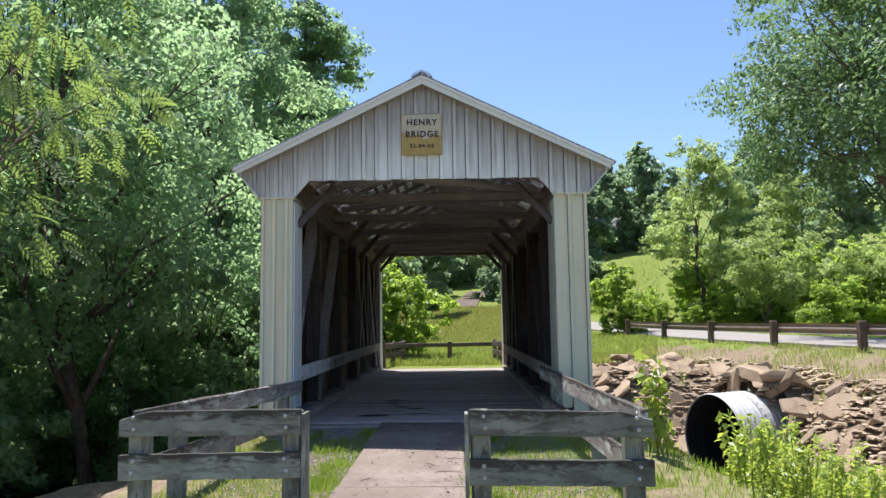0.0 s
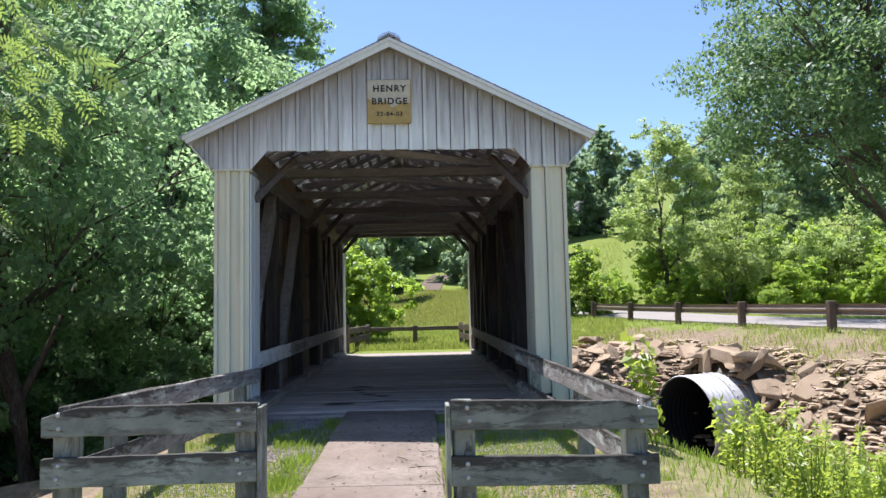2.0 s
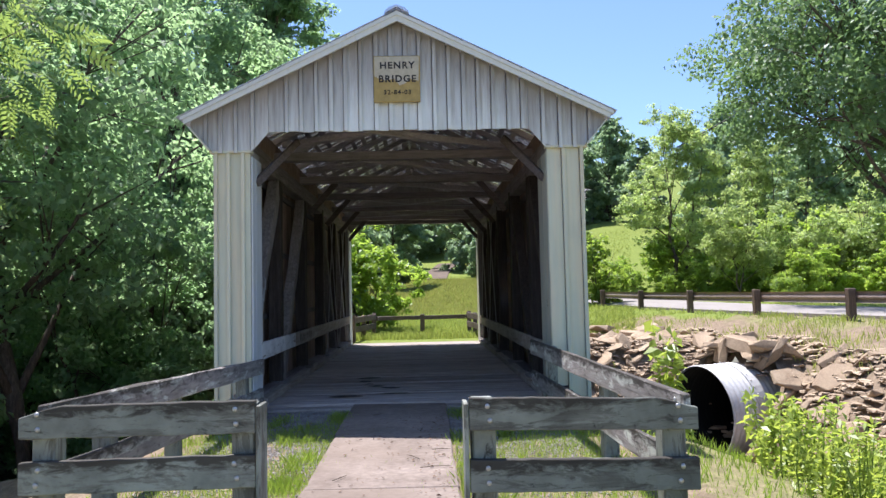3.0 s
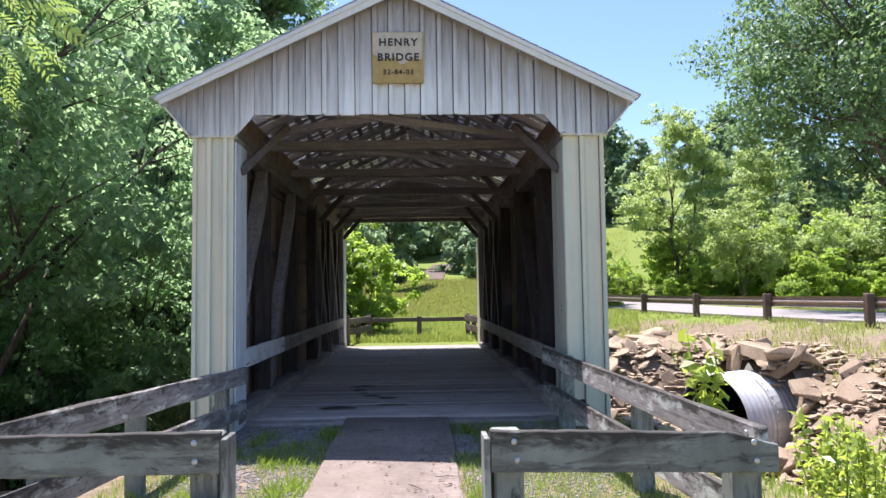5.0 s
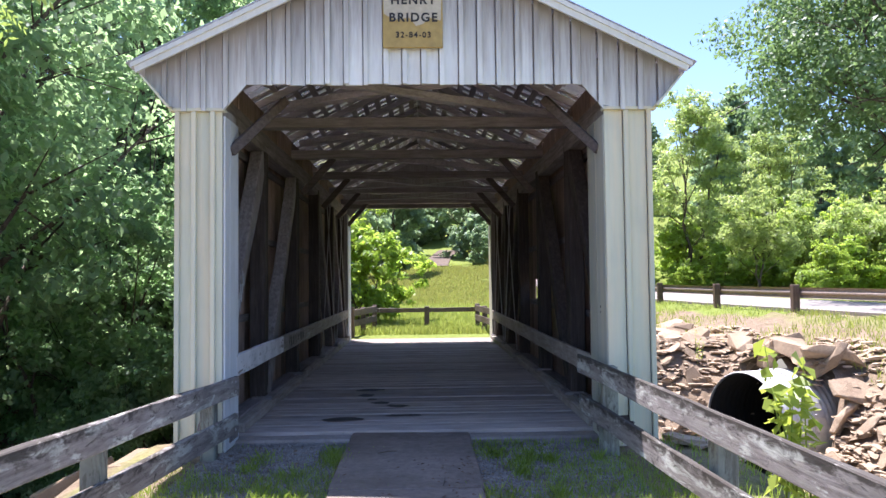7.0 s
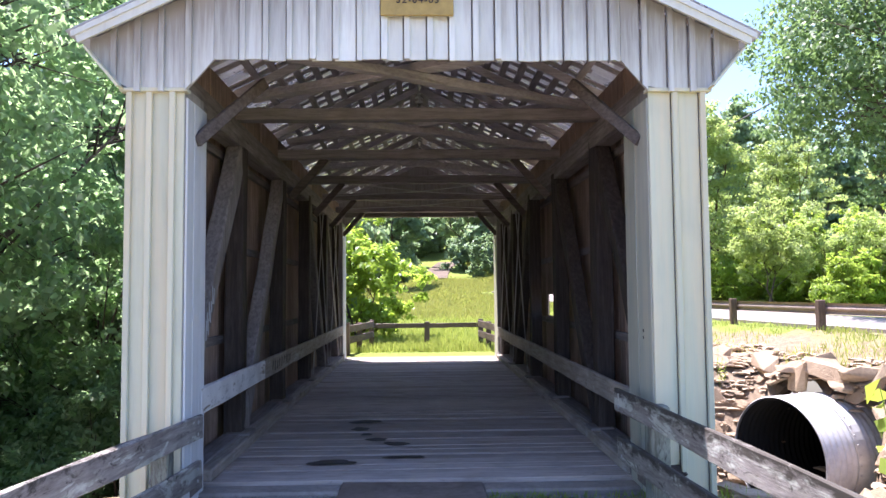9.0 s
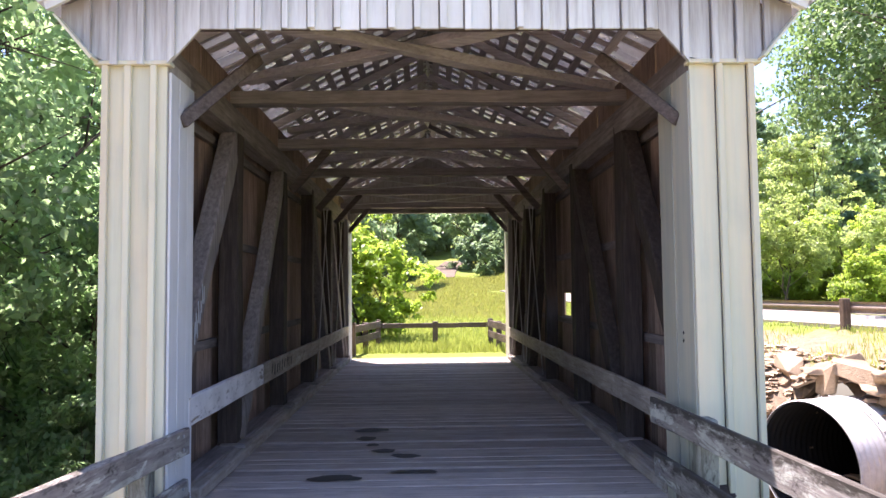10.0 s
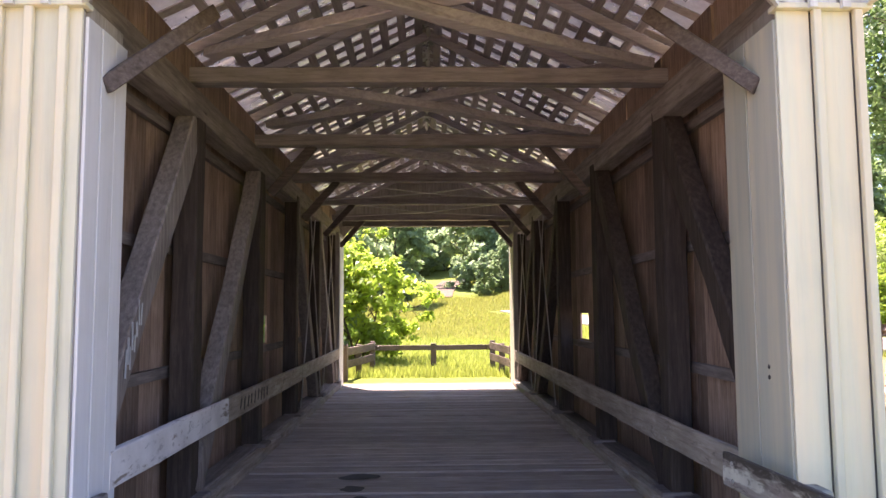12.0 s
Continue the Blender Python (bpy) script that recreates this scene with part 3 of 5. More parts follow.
# roof: two ribbed sheets, rake boards, ridge cap, rafters and laths
for s in (-1, 1):
    bm = bmesh.new()
    n = int((ROOF1 - ROOF0) / 0.075)
    prof = []
    for i in range(n + 1):
        y = ROOF0 + (ROOF1 - ROOF0) * i / n
        prof.append((y, 0.018 if i % 4 == 0 else 0.0))
    up = [[bm.verts.new((s * x, y, roof_z(x) + 0.022 + dz)) for y, dz in prof] for x in (0.0, EAVE_X + 0.06)]
    dn = [[bm.verts.new((s * x, y, roof_z(x) + 0.019 + dz)) for y, dz in prof] for x in (0.0, EAVE_X + 0.06)]
    for i in range(n):
        bm.faces.new((up[0][i], up[1][i], up[1][i + 1], up[0][i + 1]))
        bm.faces.new((dn[0][i], dn[0][i + 1], dn[1][i + 1], dn[1][i]))
        bm.faces.new((up[1][i], dn[1][i], dn[1][i + 1], up[1][i + 1]))
    for e in (0, n):
        bm.faces.new((up[0][e], up[1][e], dn[1][e], dn[0][e]))
    bmesh.ops.recalc_face_normals(bm, faces=bm.faces[:])
    part("roof_sheet", bm, ROOFMETAL, bridge, "ribbed grey roof sheet that lets a little daylight through")
    for y, face in ((ROOF0 + 0.03, -1), (ROOF1 - 0.03, 1)):
        pts = [(0, RIDGE_Z + 0.012), (s * EAVE_X, EAVE_Z + 0.012), (s * (EAVE_X - 0.03), EAVE_Z - 0.085), (0, RIDGE_Z - 0.115)]
        part("rake_board", prism(pts, y - 0.014, y + 0.014), TRIM, bridge, "white painted rake board")
        pts = [(0, RIDGE_Z + 0.015), (s * (EAVE_X + 0.02), EAVE_Z + 0.006), (s * (EAVE_X + 0.015), EAVE_Z - 0.04), (0, RIDGE_Z - 0.035)]
        part("rake_trim", prism(pts, y - 0.032 if face < 0 else y + 0.015, y - 0.015 if face < 0 else y + 0.032), TRIM, bridge)
    part("soffit_board", prism([(s * 2.45, 3.42), (s * 2.47, 3.41), (s * 2.745, EAVE_Z - 0.1), (s * 2.725, EAVE_Z - 0.1)], ROOF0 + 0.05, 11.11), WHITE, bridge)
    for i in range(44):
        y = 11.14 + i * 0.298
        part("roof_strip", beam((s * 0.03, y, roof_z(0.03) + 0.011), (s * (2.74 if i % 2 == 0 else 2.0), y, roof_z(2.74 if i % 2 == 0 else 2.0) + 0.011), 0.115, 0.012, 0), ROOFWOOD[0], bridge)
    for i in range(12):
        y = 11.20 + i * 1.165
        a = (s * 0.02, y, roof_z(0) - 0.10)
        b = (s * 2.70, y, roof_z(2.70) - 0.10)
        part("rafter", beam(a, b, 0.055, 0.095, 0), ROOFWOOD[0], bridge)
    for i in range(14):
        x = 0.12 + i * 0.2
        if i == 10:
            continue
        part("lath", beam((s * x, 11.1, roof_z(x) - 0.010), (s * x, 24.24, roof_z(x) - 0.010), 0.095, 0.022, 0), ROOFWOOD[1], bridge)
bm = prism([(-0.16, RIDGE_Z - 0.03), (-0.155, RIDGE_Z + 0.0), (-0.10, RIDGE_Z + 0.05), (0, RIDGE_Z + 0.085), (0.10, RIDGE_Z + 0.05), (0.155, RIDGE_Z + 0.0), (0.16, RIDGE_Z - 0.03), (0, RIDGE_Z + 0.06)], ROOF0 - 0.03, ROOF1 + 0.03)
part("ridge_cap", bm, ROOFMETAL, bridge, "grey metal ridge cap")

# trusses
POSTS = [11.00 + 2.47 * i for i in range(6)]
for s in (-1, 1):
    part("bottom_chord", beam((s * 2.14, 11.3, -0.02), (s * 2.14, 24.0, -0.02), 0.22, 0.3, 0.01, 20, 0.012, s), DARKWOOD[1], bridge)
    part("top_chord", beam((s * 2.14, 11.2, 3.52), (s * 2.14, 24.0, 3.52), 0.22, 0.26, 0.01, 20, 0.012, s + 3), DARKWOOD[1], bridge)
    for i, y in enumerate(POSTS):
        w = 0.2 if 0 < i < 5 else 0.16
        y = y if i else 11.42
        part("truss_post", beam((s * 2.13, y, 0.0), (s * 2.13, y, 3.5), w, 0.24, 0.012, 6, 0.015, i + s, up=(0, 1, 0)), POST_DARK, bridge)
        part("foot_block", box(min(s * 1.93, s * 2.2), max(s * 1.93, s * 2.2), y - 0.16, y + 0.16, 0.005, 0.15, 0.012), DARKWOOD[0], bridge)
        y = y if i else 11.30
        if i == 0:
            part("knee_brace", beam((s * 1.95, 11.33, 3.03), (s * 1.47, 11.88, 3.72), 0.07, 0.10, 0.008, 3, 0.01, i), KNEE_DARK, bridge)
        elif i > 1:
            part("knee_brace", beam((s * 1.95, y + 0.02, 3.14), (s * 1.42, y + 0.02, 3.74), 0.08, 0.11, 0.008, 3, 0.01, i), KNEE_DARK, bridge)
    for i in range(5):
        a, b = POSTS[i], POSTS[i + 1]
        if i < 2:
            ends = ((a + 0.12, 0.12), (b - 0.06, 3.34))
        elif i == 2:
            ends = None
        else:
            ends = ((b - 0.12, 0.12), (a + 0.06, 3.34))
        if ends:
            (y0, z0), (y1, z1) = ends
            # right braces take the darker timber, which colours in that side's shade
            part("truss_brace", beam((s * 2.12, y0, z0), (s * 2.12, y1, z1), 0.17, 0.24, 0.012, 6, 0.02, i * 3 + s, up=(0, 0, 1)), DARKWOOD[2] if s < 0 else POST_DARK, bridge, "" if s < 0 else "truss brace coloured darker for the shaded right side")
        for k in (-1, 1):
            if i >= 3:
                bm = bmesh.new()
                tube(bm, [(s * 1.99, a + 0.15 if k > 0 else b - 0.15, 0.2), (s * 1.99, (a + b) / 2 + k * 0.25, 3.3)], [0.011, 0.011], 6)
                part("tie_rod", bm, STEEL, bridge, "thin steel tie rod")
    # siding with gaps, nailers, and one small opening on each side
    wall = part("side_wall", beam((s * 2.29, 11.2, 0.55), (s * 2.29, 24.0, 0.55), 0.05, 0.09, 0), DARKWOOD[1], bridge, "inner siding of brown vertical boards")
    for z in (1.19, 2.25, 3.3):
        part("nailer", beam((s * 2.29, 11.2, z), (s * 2.29, 24.0, z), 0.05, 0.09, 0), DARKWOOD[1], wall)
    rnd = random.Random(8 + s)
    hole = (17.72, 18.08) if s > 0 else (17.05, 17.55)
    y = 11.15
    while y < 23.95:
        w = rnd.uniform(0.2, 0.3)
        y1 = min(y + w, 24.0)
        spans = [(-0.35, 3.62)]
        if y1 > hole[0] and y < hole[1]:
            spans = [(-0.35, 1.26), (1.64, 3.62)]
        for z0, z1 in spans:
            x0, x1 = sorted((s * 2.325, s * (2.348 + rnd.uniform(0, 0.006))))
            part("siding_board", box(x0, x1, y + 0.002, y1 - rnd.uniform(0.002, 0.006), z0, z1, 0), SIDING, wall)
        y = y1
    for i in range(11):
        y0 = 11.24 + i * 1.165
        part("eave_board", beam((s * 2.14, y0, 3.835), (s * 2.14, min(y0 + 1.12, 23.98), 3.835 + rnd.uniform(-0.015, 0.015)), 0.025, 0.36, 0), SIDING, wall)
    # guard rails along the inside, and kerb timbers
    cuts = [11.55, 14.2, 18.4, 23.3]
    for a, b in zip(cuts, cuts[1:]):
        part("guard_rail", beam((s * 1.965, a + 0.006, 0.76 if s < 0 else 0.675), (s * 1.965, b - 0.006, 0.755 if s < 0 else 0.675), 0.05, 0.23, 0.008, 8, 0.01, a * s), RAIL_WHITE if s < 0 and a < 12 else RAILWOOD, bridge, "scuffed pale guard rail board")
    part("kerb_timber", beam((s * 1.98, 11.8, 0.055), (s * 1.98, 23.3, 0.055), 0.13, 0.115, 0.012, 20, 0.01, s * 7), RAILWOOD, bridge)

# scrawled dark strokes on one guard rail, bolt holes in a column
rnd = random.Random(6)
for k in range(9):
    y = 14.62 + k * 0.155
    bm = beam((-1.937, y, 0.70 + rnd.uniform(-0.01, 0.02)), (-1.937, y + rnd.uniform(-0.03, 0.07), 0.82 + rnd.uniform(-0.02, 0.02)), 0.004, rnd.uniform(0.02, 0.045), 0)
    part("scrawl", bm, INK, bridge, "unreadable dark scrawl on the rail")
for k in range(8):
    y = 11.93 + 0.035 * k
    z = 1.42 + 1.406 * (y - 12.0) + rnd.uniform(-0.10, 0.04)
    bm = beam((-2.017, y, z), (-2.017, y + rnd.uniform(-0.012, 0.012), z + rnd.uniform(0.08, 0.2)), 0.004, rnd.uniform(0.012, 0.03), 0)
    part("scrawl", bm, SPRAY, bridge, "pale sprayed drips on the brace")
for z in (1.30, 1.36):
    bm = bmesh.new()
    tube(bm, [(1.942, 11.33, z), (1.939, 11.33, z)], [0.014, 0.012], 10)
    part("bolt_hole", bm, INK, bridge)

# overhead: ties, laterals
for i, y in enumerate(POSTS):
    z = 3.79 if i else 3.86
    y = y if i else 11.36
    part("tie_beam", beam((-2.25, y, z), (2.25, y, z), 0.17, 0.14, 0.01, 8, 0.015, i), TIEWOOD if i else KNEE_DARK, bridge)
for i in range(5):
    a, b = POSTS[i] + 0.1, POSTS[i + 1] - 0.1
    if i < 3:
        part("lateral_brace", beam((-1.95, a, 3.87), (1.95, b, 3.87), 0.14, 0.09, 0.008, 6, 0.03, i), ROOFWOOD[0], bridge)
        part("lateral_brace", beam((1.95, a, 3.97), (-1.95, b, 3.97), 0.14, 0.09, 0.008, 6, 0.03, i + 5), ROOFWOOD[0], bridge)
    else:
        for k in (-1, 1):
            bm = bmesh.new()
            tube(bm, [(-k * 1.9, a, 3.80), (0, (a + b) / 2, 3.74), (k * 1.9, b, 3.80)], [0.012] * 3, 6)
            part("tie_rod", bm, STEEL, bridge, "thin steel tie rod")
part("lintel_beam", beam((-1.95, 23.85, 3.745), (1.95, 23.85, 3.745), 0.16, 0.2, 0.01, 6, 0.01, 2), DARKWOOD[0], bridge)

# deck
rnd = random.Random(2)
deck = part("deck_frame", box(-2.0, 2.0, DECK0 + 0.03, DECK1 - 0.03, -0.30, -0.075, 0.01), DARKWOOD[1], bridge, "plank deck with worn transverse boards")
for i in range(5):
    part("stringer", beam((-1.6 + 0.8 * i, DECK0 + 0.1, -0.38), (-1.6 + 0.8 * i, DECK1 - 0.1, -0.38), 0.2, 0.16, 0.01), DARKWOOD[1], deck)
y = DECK0
while y < DECK1 - 0.05:
    w = rnd.uniform(0.17, 0.24)
    y1 = min(y + w, DECK1)
    dz = rnd.uniform(-0.012, 0.004)
    bm = beam((-2.06 + rnd.uniform(-0.03, 0.02), (y + y1) / 2, -0.035 + dz), (2.06 + rnd.uniform(-0.02, 0.03), (y + y1) / 2 + rnd.uniform(-0.004, 0.004), -0.035 + dz + rnd.uniform(-0.004, 0.004)), y1 - y - rnd.choice((0.006, 0.010, 0.016, 0.024)), 0.07, 0.006)
    part("plank", bm, PLANK, deck)
    y = y1

# abutments of stacked stone under both ends
for y0, y1 in ((10.9, 11.74), (23.36, 24.3)):
    ab = thing("abutment", "rough stone abutment under the end of the bridge", "abutment", "abutments")
    rnd = random.Random(int(y0))
    for row in range(5):
        z1 = -0.32 - row * 0.42 + 0.2
        x = -2.9 - rnd.uniform(0, 0.3)
        while x < 2.9:
            w = rnd.uniform(0.5, 0.95)
            part("stone", box(x + 0.01, x + w - 0.01, y0 + rnd.uniform(-0.05, 0.04), y1 + rnd.uniform(-0.05, 0.04), z1 - 0.40, z1, 0.03), ROCK, ab)
            x += w
# concrete strips in front of and behind the deck
for nm, args in (("concrete_apron", (-2.35, -0.72, 11.50, 11.76, -0.22, -0.025)), ("concrete_apron", (0.55, 2.35, 11.50, 11.76, -0.22, -0.03)), ("concrete_apron", (-2.1, 2.1, 23.34, 24.22, -0.3, -0.015))):
    tagged(part(nm, box(*args, 0.02), APRON, None), "weathered concrete strip along the end of the deck", "concrete", kind="structure")
# path of concrete slabs
path = tagged(new("path", finish("path", box(-0.66, 0.50, 2.0, 11.74, -0.30, -0.062, 0), CONCRETE)), "narrow concrete path leading onto the bridge deck", "path", kind="structure")
ends = [2.0, 5.4, 7.4, 9.6, 11.755]
for a, b in zip(ends, ends[1:]):
    part("slab", beam((-0.09, a + 0.006, -0.05), (-0.09, b - 0.006, -0.052), 1.24 if a < 9 else 1.28, 0.08, 0.012, 6, 0.02, a), CONCRETE, path)

# ---- sign on the gable ----
sign = thing("bridge_sign", "faded yellow sign board lettered with the bridge's name", "sign")
plate = part("plate", box(-0.32, 0.29, 10.960, 10.986, 4.02, 4.64, 0.006), SIGN_YELLOW, sign)
part("worn_patch", prism([(-0.31, 4.37), (-0.2, 4.31), (-0.05, 4.33), (0.02, 4.24), (0.10, 4.27), (0.16, 4.33), (0.27, 4.30), (0.28, 4.63), (-0.31, 4.63)], 10.9575, 10.959), SIGN_PALE, sign, "bleached paint patch")
for text, z, size in (("HENRY", 4.47, 0.125), ("BRIDGE", 4.29, 0.125), ("32-84-03", 4.125, 0.082)):
    cu = bpy.data.curves.new("letters", "FONT")
    cu.body, cu.size, cu.align_x, cu.extrude, cu.offset, cu.space_character = text, size, "CENTER", 0.0015, 0.0035 if size > 0.1 else 0.0012, 1.22
    tmp = bpy.data.objects.new("tmp", cu)
    scene.collection.objects.link(tmp)
    me = bpy.data.meshes.new_from_object(tmp.evaluated_get(bpy.context.evaluated_depsgraph_get()))
    bpy.data.objects.remove(tmp)
    me.materials.clear()
    me.materials.append(INK)
    lt = piece("lettering", me, sign, pose(-0.01, 10.9545, z, 90, 0, 0))
    lt["label"] = "black painted letters"

# ---- fences ----


def fence(label, rails, posts, group, axis, mats=FENCE, rail_mat=None):
    """A board fence. rails: (p, q, width of board, thickness); posts: (x, y, low, high, size)."""
    f = thing("board_fence", label, "fence", group)
    for i, (x, y, z0, z1, w) in enumerate(posts):
        part("post", beam((x, y, z0), (x, y, z1), w, w, 0.012, 5, 0.012, x * 3 + y, up=(0, 1, 0)), mats[2], f)
    for i, (p, q, h, th) in enumerate(rails):
        r = part("rail", beam(p, q, th, h, 0.008, 10, 0.014, i + p[0] * 5), rail_mat or mats[axis], f)
        d = (Vector(q) - Vector(p)).normalized()
        n = d.cross(Vector((0, 0, 1)))
        if n.y > 0.3 or (abs(n.y) <= 0.3 and n.x * p[0] > 0):
            n = -n
        for e, sgn in ((Vector(p), 1), (Vector(q), -1)):
            for dz in (-h * 0.25, h * 0.25):
                bm = bmesh.new()
                bmesh.ops.create_uvsphere(bm, u_segments=8, v_segments=4, radius=0.016)
                for v in bm.verts:
                    v.co.z *= 0.45
                bm.transform(Matrix.Translation(e + d * sgn * 0.13 + n * (th / 2 + 0.004) + Vector((0, 0, dz))) @ n.to_track_quat("Z", "Y").to_matrix().to_4x4())
                part("bolt", bm, STEEL, r, "round bolt head", True)
    return f


G = -0.35


def front_fence(label, ends, y, tops, lows, chop, posts, seed):
    """A front panel of two heavy boards with worn, uneven edges and a cut outer corner on the top board."""
    f = thing("board_fence", label, "fence", "fences at the path")
    rnd = random.Random(seed)
    for x, z0, z1 in posts:
        part("post", beam((x, y + 0.105, z0), (x, y + 0.105, z1), 0.15, 0.15, 0.012, 5, 0.012, x * 3, up=(0, 1, 0)), FENCE[2], f)
    inner = ends[0] if abs(ends[0]) < abs(ends[1]) else ends[1]
    sgn = 1 if inner < 0 else -1
    part("end_board", box(min(inner + sgn * 0.004, inner + sgn * 0.032), max(inner + sgn * 0.004, inner + sgn * 0.032), y - 0.03, y + 0.17, -0.3, max(tops) - 0.035, 0.004), FENCE[2], f)
    for top, low, cut in ((tops, 0.2, chop), (lows, 0.2, 0.0)):
        n = 22
        up, dn = [], []
        for k in range(n + 1):
            u = k / n
            x = ends[0] + (ends[1] - ends[0]) * u
            z = top[0] + (top[1] - top[0]) * u
            outer = (x - ends[0]) if abs(ends[0]) > abs(ends[1]) else (ends[1] - x)
            drop = cut * max(0.0, 1 - outer / 0.24)
            up.append((x, z - drop + 0.007 * noise.noise((x * 9, seed, 0.3)) - 0.02 * max(0, noise.noise((x * 5, seed, 4.3)) - 0.25)))
            dn.append((x, z - low + 0.006 * noise.noise((x * 7, seed, 9.3))))
        bm = prism(up + dn[::-1], y - 0.026, y + 0.026)
        bmesh.ops.bevel(bm, geom=[e for e in bm.edges if e.calc_face_angle(0) > 1.0], offset=0.005, segments=1, affect="EDGES")
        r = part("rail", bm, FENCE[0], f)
        for x in (ends[0] + 0.12, ends[1] - 0.12):
            for dz in (-0.05, -0.14):
                bm = bmesh.new()
                bmesh.ops.create_uvsphere(bm, u_segments=10, v_segments=5, radius=0.017)
                for v in bm.verts:
                    v.co.y *= 0.5
                bm.transform(Matrix.Translation((x + rnd.uniform(-0.01, 0.01), y - 0.03, top[0] + (top[1] - top[0]) * (x - ends[0]) / (ends[1] - ends[0]) + dz)))
                part("bolt", bm, STEEL, r, "round bolt head", True)
    return f


front_fence("grey weathered board fence with lichen-dark rails beside the path", (-2.235, -0.785), 6.2, (0.865, 0.868), (0.525, 0.535), 0.065, [(-2.11, -0.6, 0.80), (-0.875, G, 0.845)], 3)
front_fence("grey weathered board fence with splintered rails beside the path", (0.545, 1.985), 6.17, (0.852, 0.818), (0.47, 0.445), 0.062, [(0.64, G, 0.835), (1.85, G, 0.765)], 8)
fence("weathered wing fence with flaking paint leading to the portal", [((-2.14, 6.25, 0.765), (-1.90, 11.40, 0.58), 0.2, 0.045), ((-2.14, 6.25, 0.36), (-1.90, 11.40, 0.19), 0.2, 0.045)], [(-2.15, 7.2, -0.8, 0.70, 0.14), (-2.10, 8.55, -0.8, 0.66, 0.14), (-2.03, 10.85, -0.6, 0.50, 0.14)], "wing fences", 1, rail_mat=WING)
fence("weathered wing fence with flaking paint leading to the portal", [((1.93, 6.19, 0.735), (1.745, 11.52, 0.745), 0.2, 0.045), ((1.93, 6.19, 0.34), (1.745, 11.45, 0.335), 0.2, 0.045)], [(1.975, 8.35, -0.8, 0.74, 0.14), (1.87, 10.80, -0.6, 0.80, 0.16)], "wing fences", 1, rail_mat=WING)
# beyond the bridge
fence("dark low rail fence across the end of the far meadow", [((-1.55, 28.6, 0.60), (1.95, 28.6, 0.60), 0.15, 0.05)], [(0.21, 28.66, -0.4, 0.72, 0.17)], "far fences", 0, FAR_FENCE)
fence("brown weathered board fence beyond the bridge", [((-2.05, 25.4, 0.66), (-1.52, 28.5, 0.66), 0.2, 0.05), ((-2.05, 25.4, 0.34), (-1.52, 28.5, 0.34), 0.2, 0.05)], [(-2.1, 25.5, -0.3, 0.84, 0.22), (-1.85, 27, -0.3, 0.78, 0.15), (-1.58, 28.5, -0.3, 0.8, 0.15)], "far fences", 1, FAR_FENCE)
fence("brown weathered board fence beyond the bridge", [((2.12, 25.4, 0.66), (1.88, 28.5, 0.66), 0.2, 0.05), ((2.12, 25.4, 0.34), (1.88, 28.5, 0.34), 0.2, 0.05)], [(2.2, 25.5, -0.3, 0.80, 0.2), (2.06, 27, -0.3, 0.78, 0.15), (1.95, 28.5, -0.3, 0.8, 0.15)], "far fences", 1, FAR_FENCE)

# ---- guard rail by the road ----
grail = thing("road_guard_rail", "rust brown steel guard rail on wooden posts beside the road", "guard rail")
GP = [Vector((rail_x(36.75 - 4.07 * i), 36.75 - 4.07 * i, 0)) for i in range(8)]
for p in GP:
    z = float(height(p.x, p.y))
    part("post", beam((p.x, p.y, z - 0.4), (p.x, p.y, z + 0.86), 0.2, 0.2, 0.02, 4, 0.01, p.y, up=(0, 1, 0)), POSTWOOD, grail)
for a, b in zip(GP, GP[1:]):
    bm = bmesh.new()
    prof = [(0.0, 0.155), (0.05, 0.13), (0.055, 0.07), (0.0, 0.02), (0.0, -0.02), (0.055, -0.07), (0.05, -0.13), (0.0, -0.155)]
    side = Vector((0.99, 0.155, 0))
    za, zb = (float(height(q.x, q.y)) + 0.62 for q in (a, b))
    ring = []
    for q, z in ((a, za), (b, zb)):
        front = [bm.verts.new(Vector((q.x, q.y, z + h)) + side * (0.10 + d)) for d, h in prof]
        back = [bm.verts.new(Vector((q.x, q.y, z + h)) + side * (0.094 + d)) for d, h in prof]
        ring.append(front + back[::-1])
    n = len(ring[0])
    for k in range(n):
        bm.faces.new((ring[0][k], ring[0][(k + 1) % n], ring[1][(k + 1) % n], ring[1][k]))
    bm.faces.new(ring[0][::-1])
    bm.faces.new(ring[1])
    bmesh.ops.recalc_face_normals(bm, faces=bm.faces[:])
    part("rail", bm, RUSTRAIL, grail)

# ---- culvert ----
culvert = thing("culvert_pipe", "large corrugated galvanised culvert pipe with a dark mouth", "pipe")
bm = bmesh.new()
R, seg, L = 1.12, 48, 6.0
n = int(L / 0.035)
rings = []
for shell in (0, 1):
    ring = []
    for i in range(n + 1):
        d = L * i / n
        rr = R + 0.018 * math.sin(d / 0.14 * 2 * math.pi) - shell * 0.012
        ring.append([bm.verts.new(MOUTH + AX * d + PSIDE * rr * math.cos(a) + Vector((0, 0, rr * math.sin(a)))) for a in (2 * math.pi * k / seg for k in range(seg))])
    for p, q in zip(ring, ring[1:]):
        for k in range(seg):
            bm.faces.new((p[k], p[(k + 1) % seg], q[(k + 1) % seg], q[k]))
    rings.append(ring)
for k in range(seg):
    bm.faces.new((rings[0][0][k], rings[1][0][k], rings[1][0][(k + 1) % seg], rings[0][0][(k + 1) % seg]))
bmesh.ops.recalc_face_normals(bm, faces=bm.faces[:])
part("pipe", bm, PIPEMETAL, culvert, smooth=True)
# added inner shell that paints the pipe's inside as dark as its shade
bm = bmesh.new()
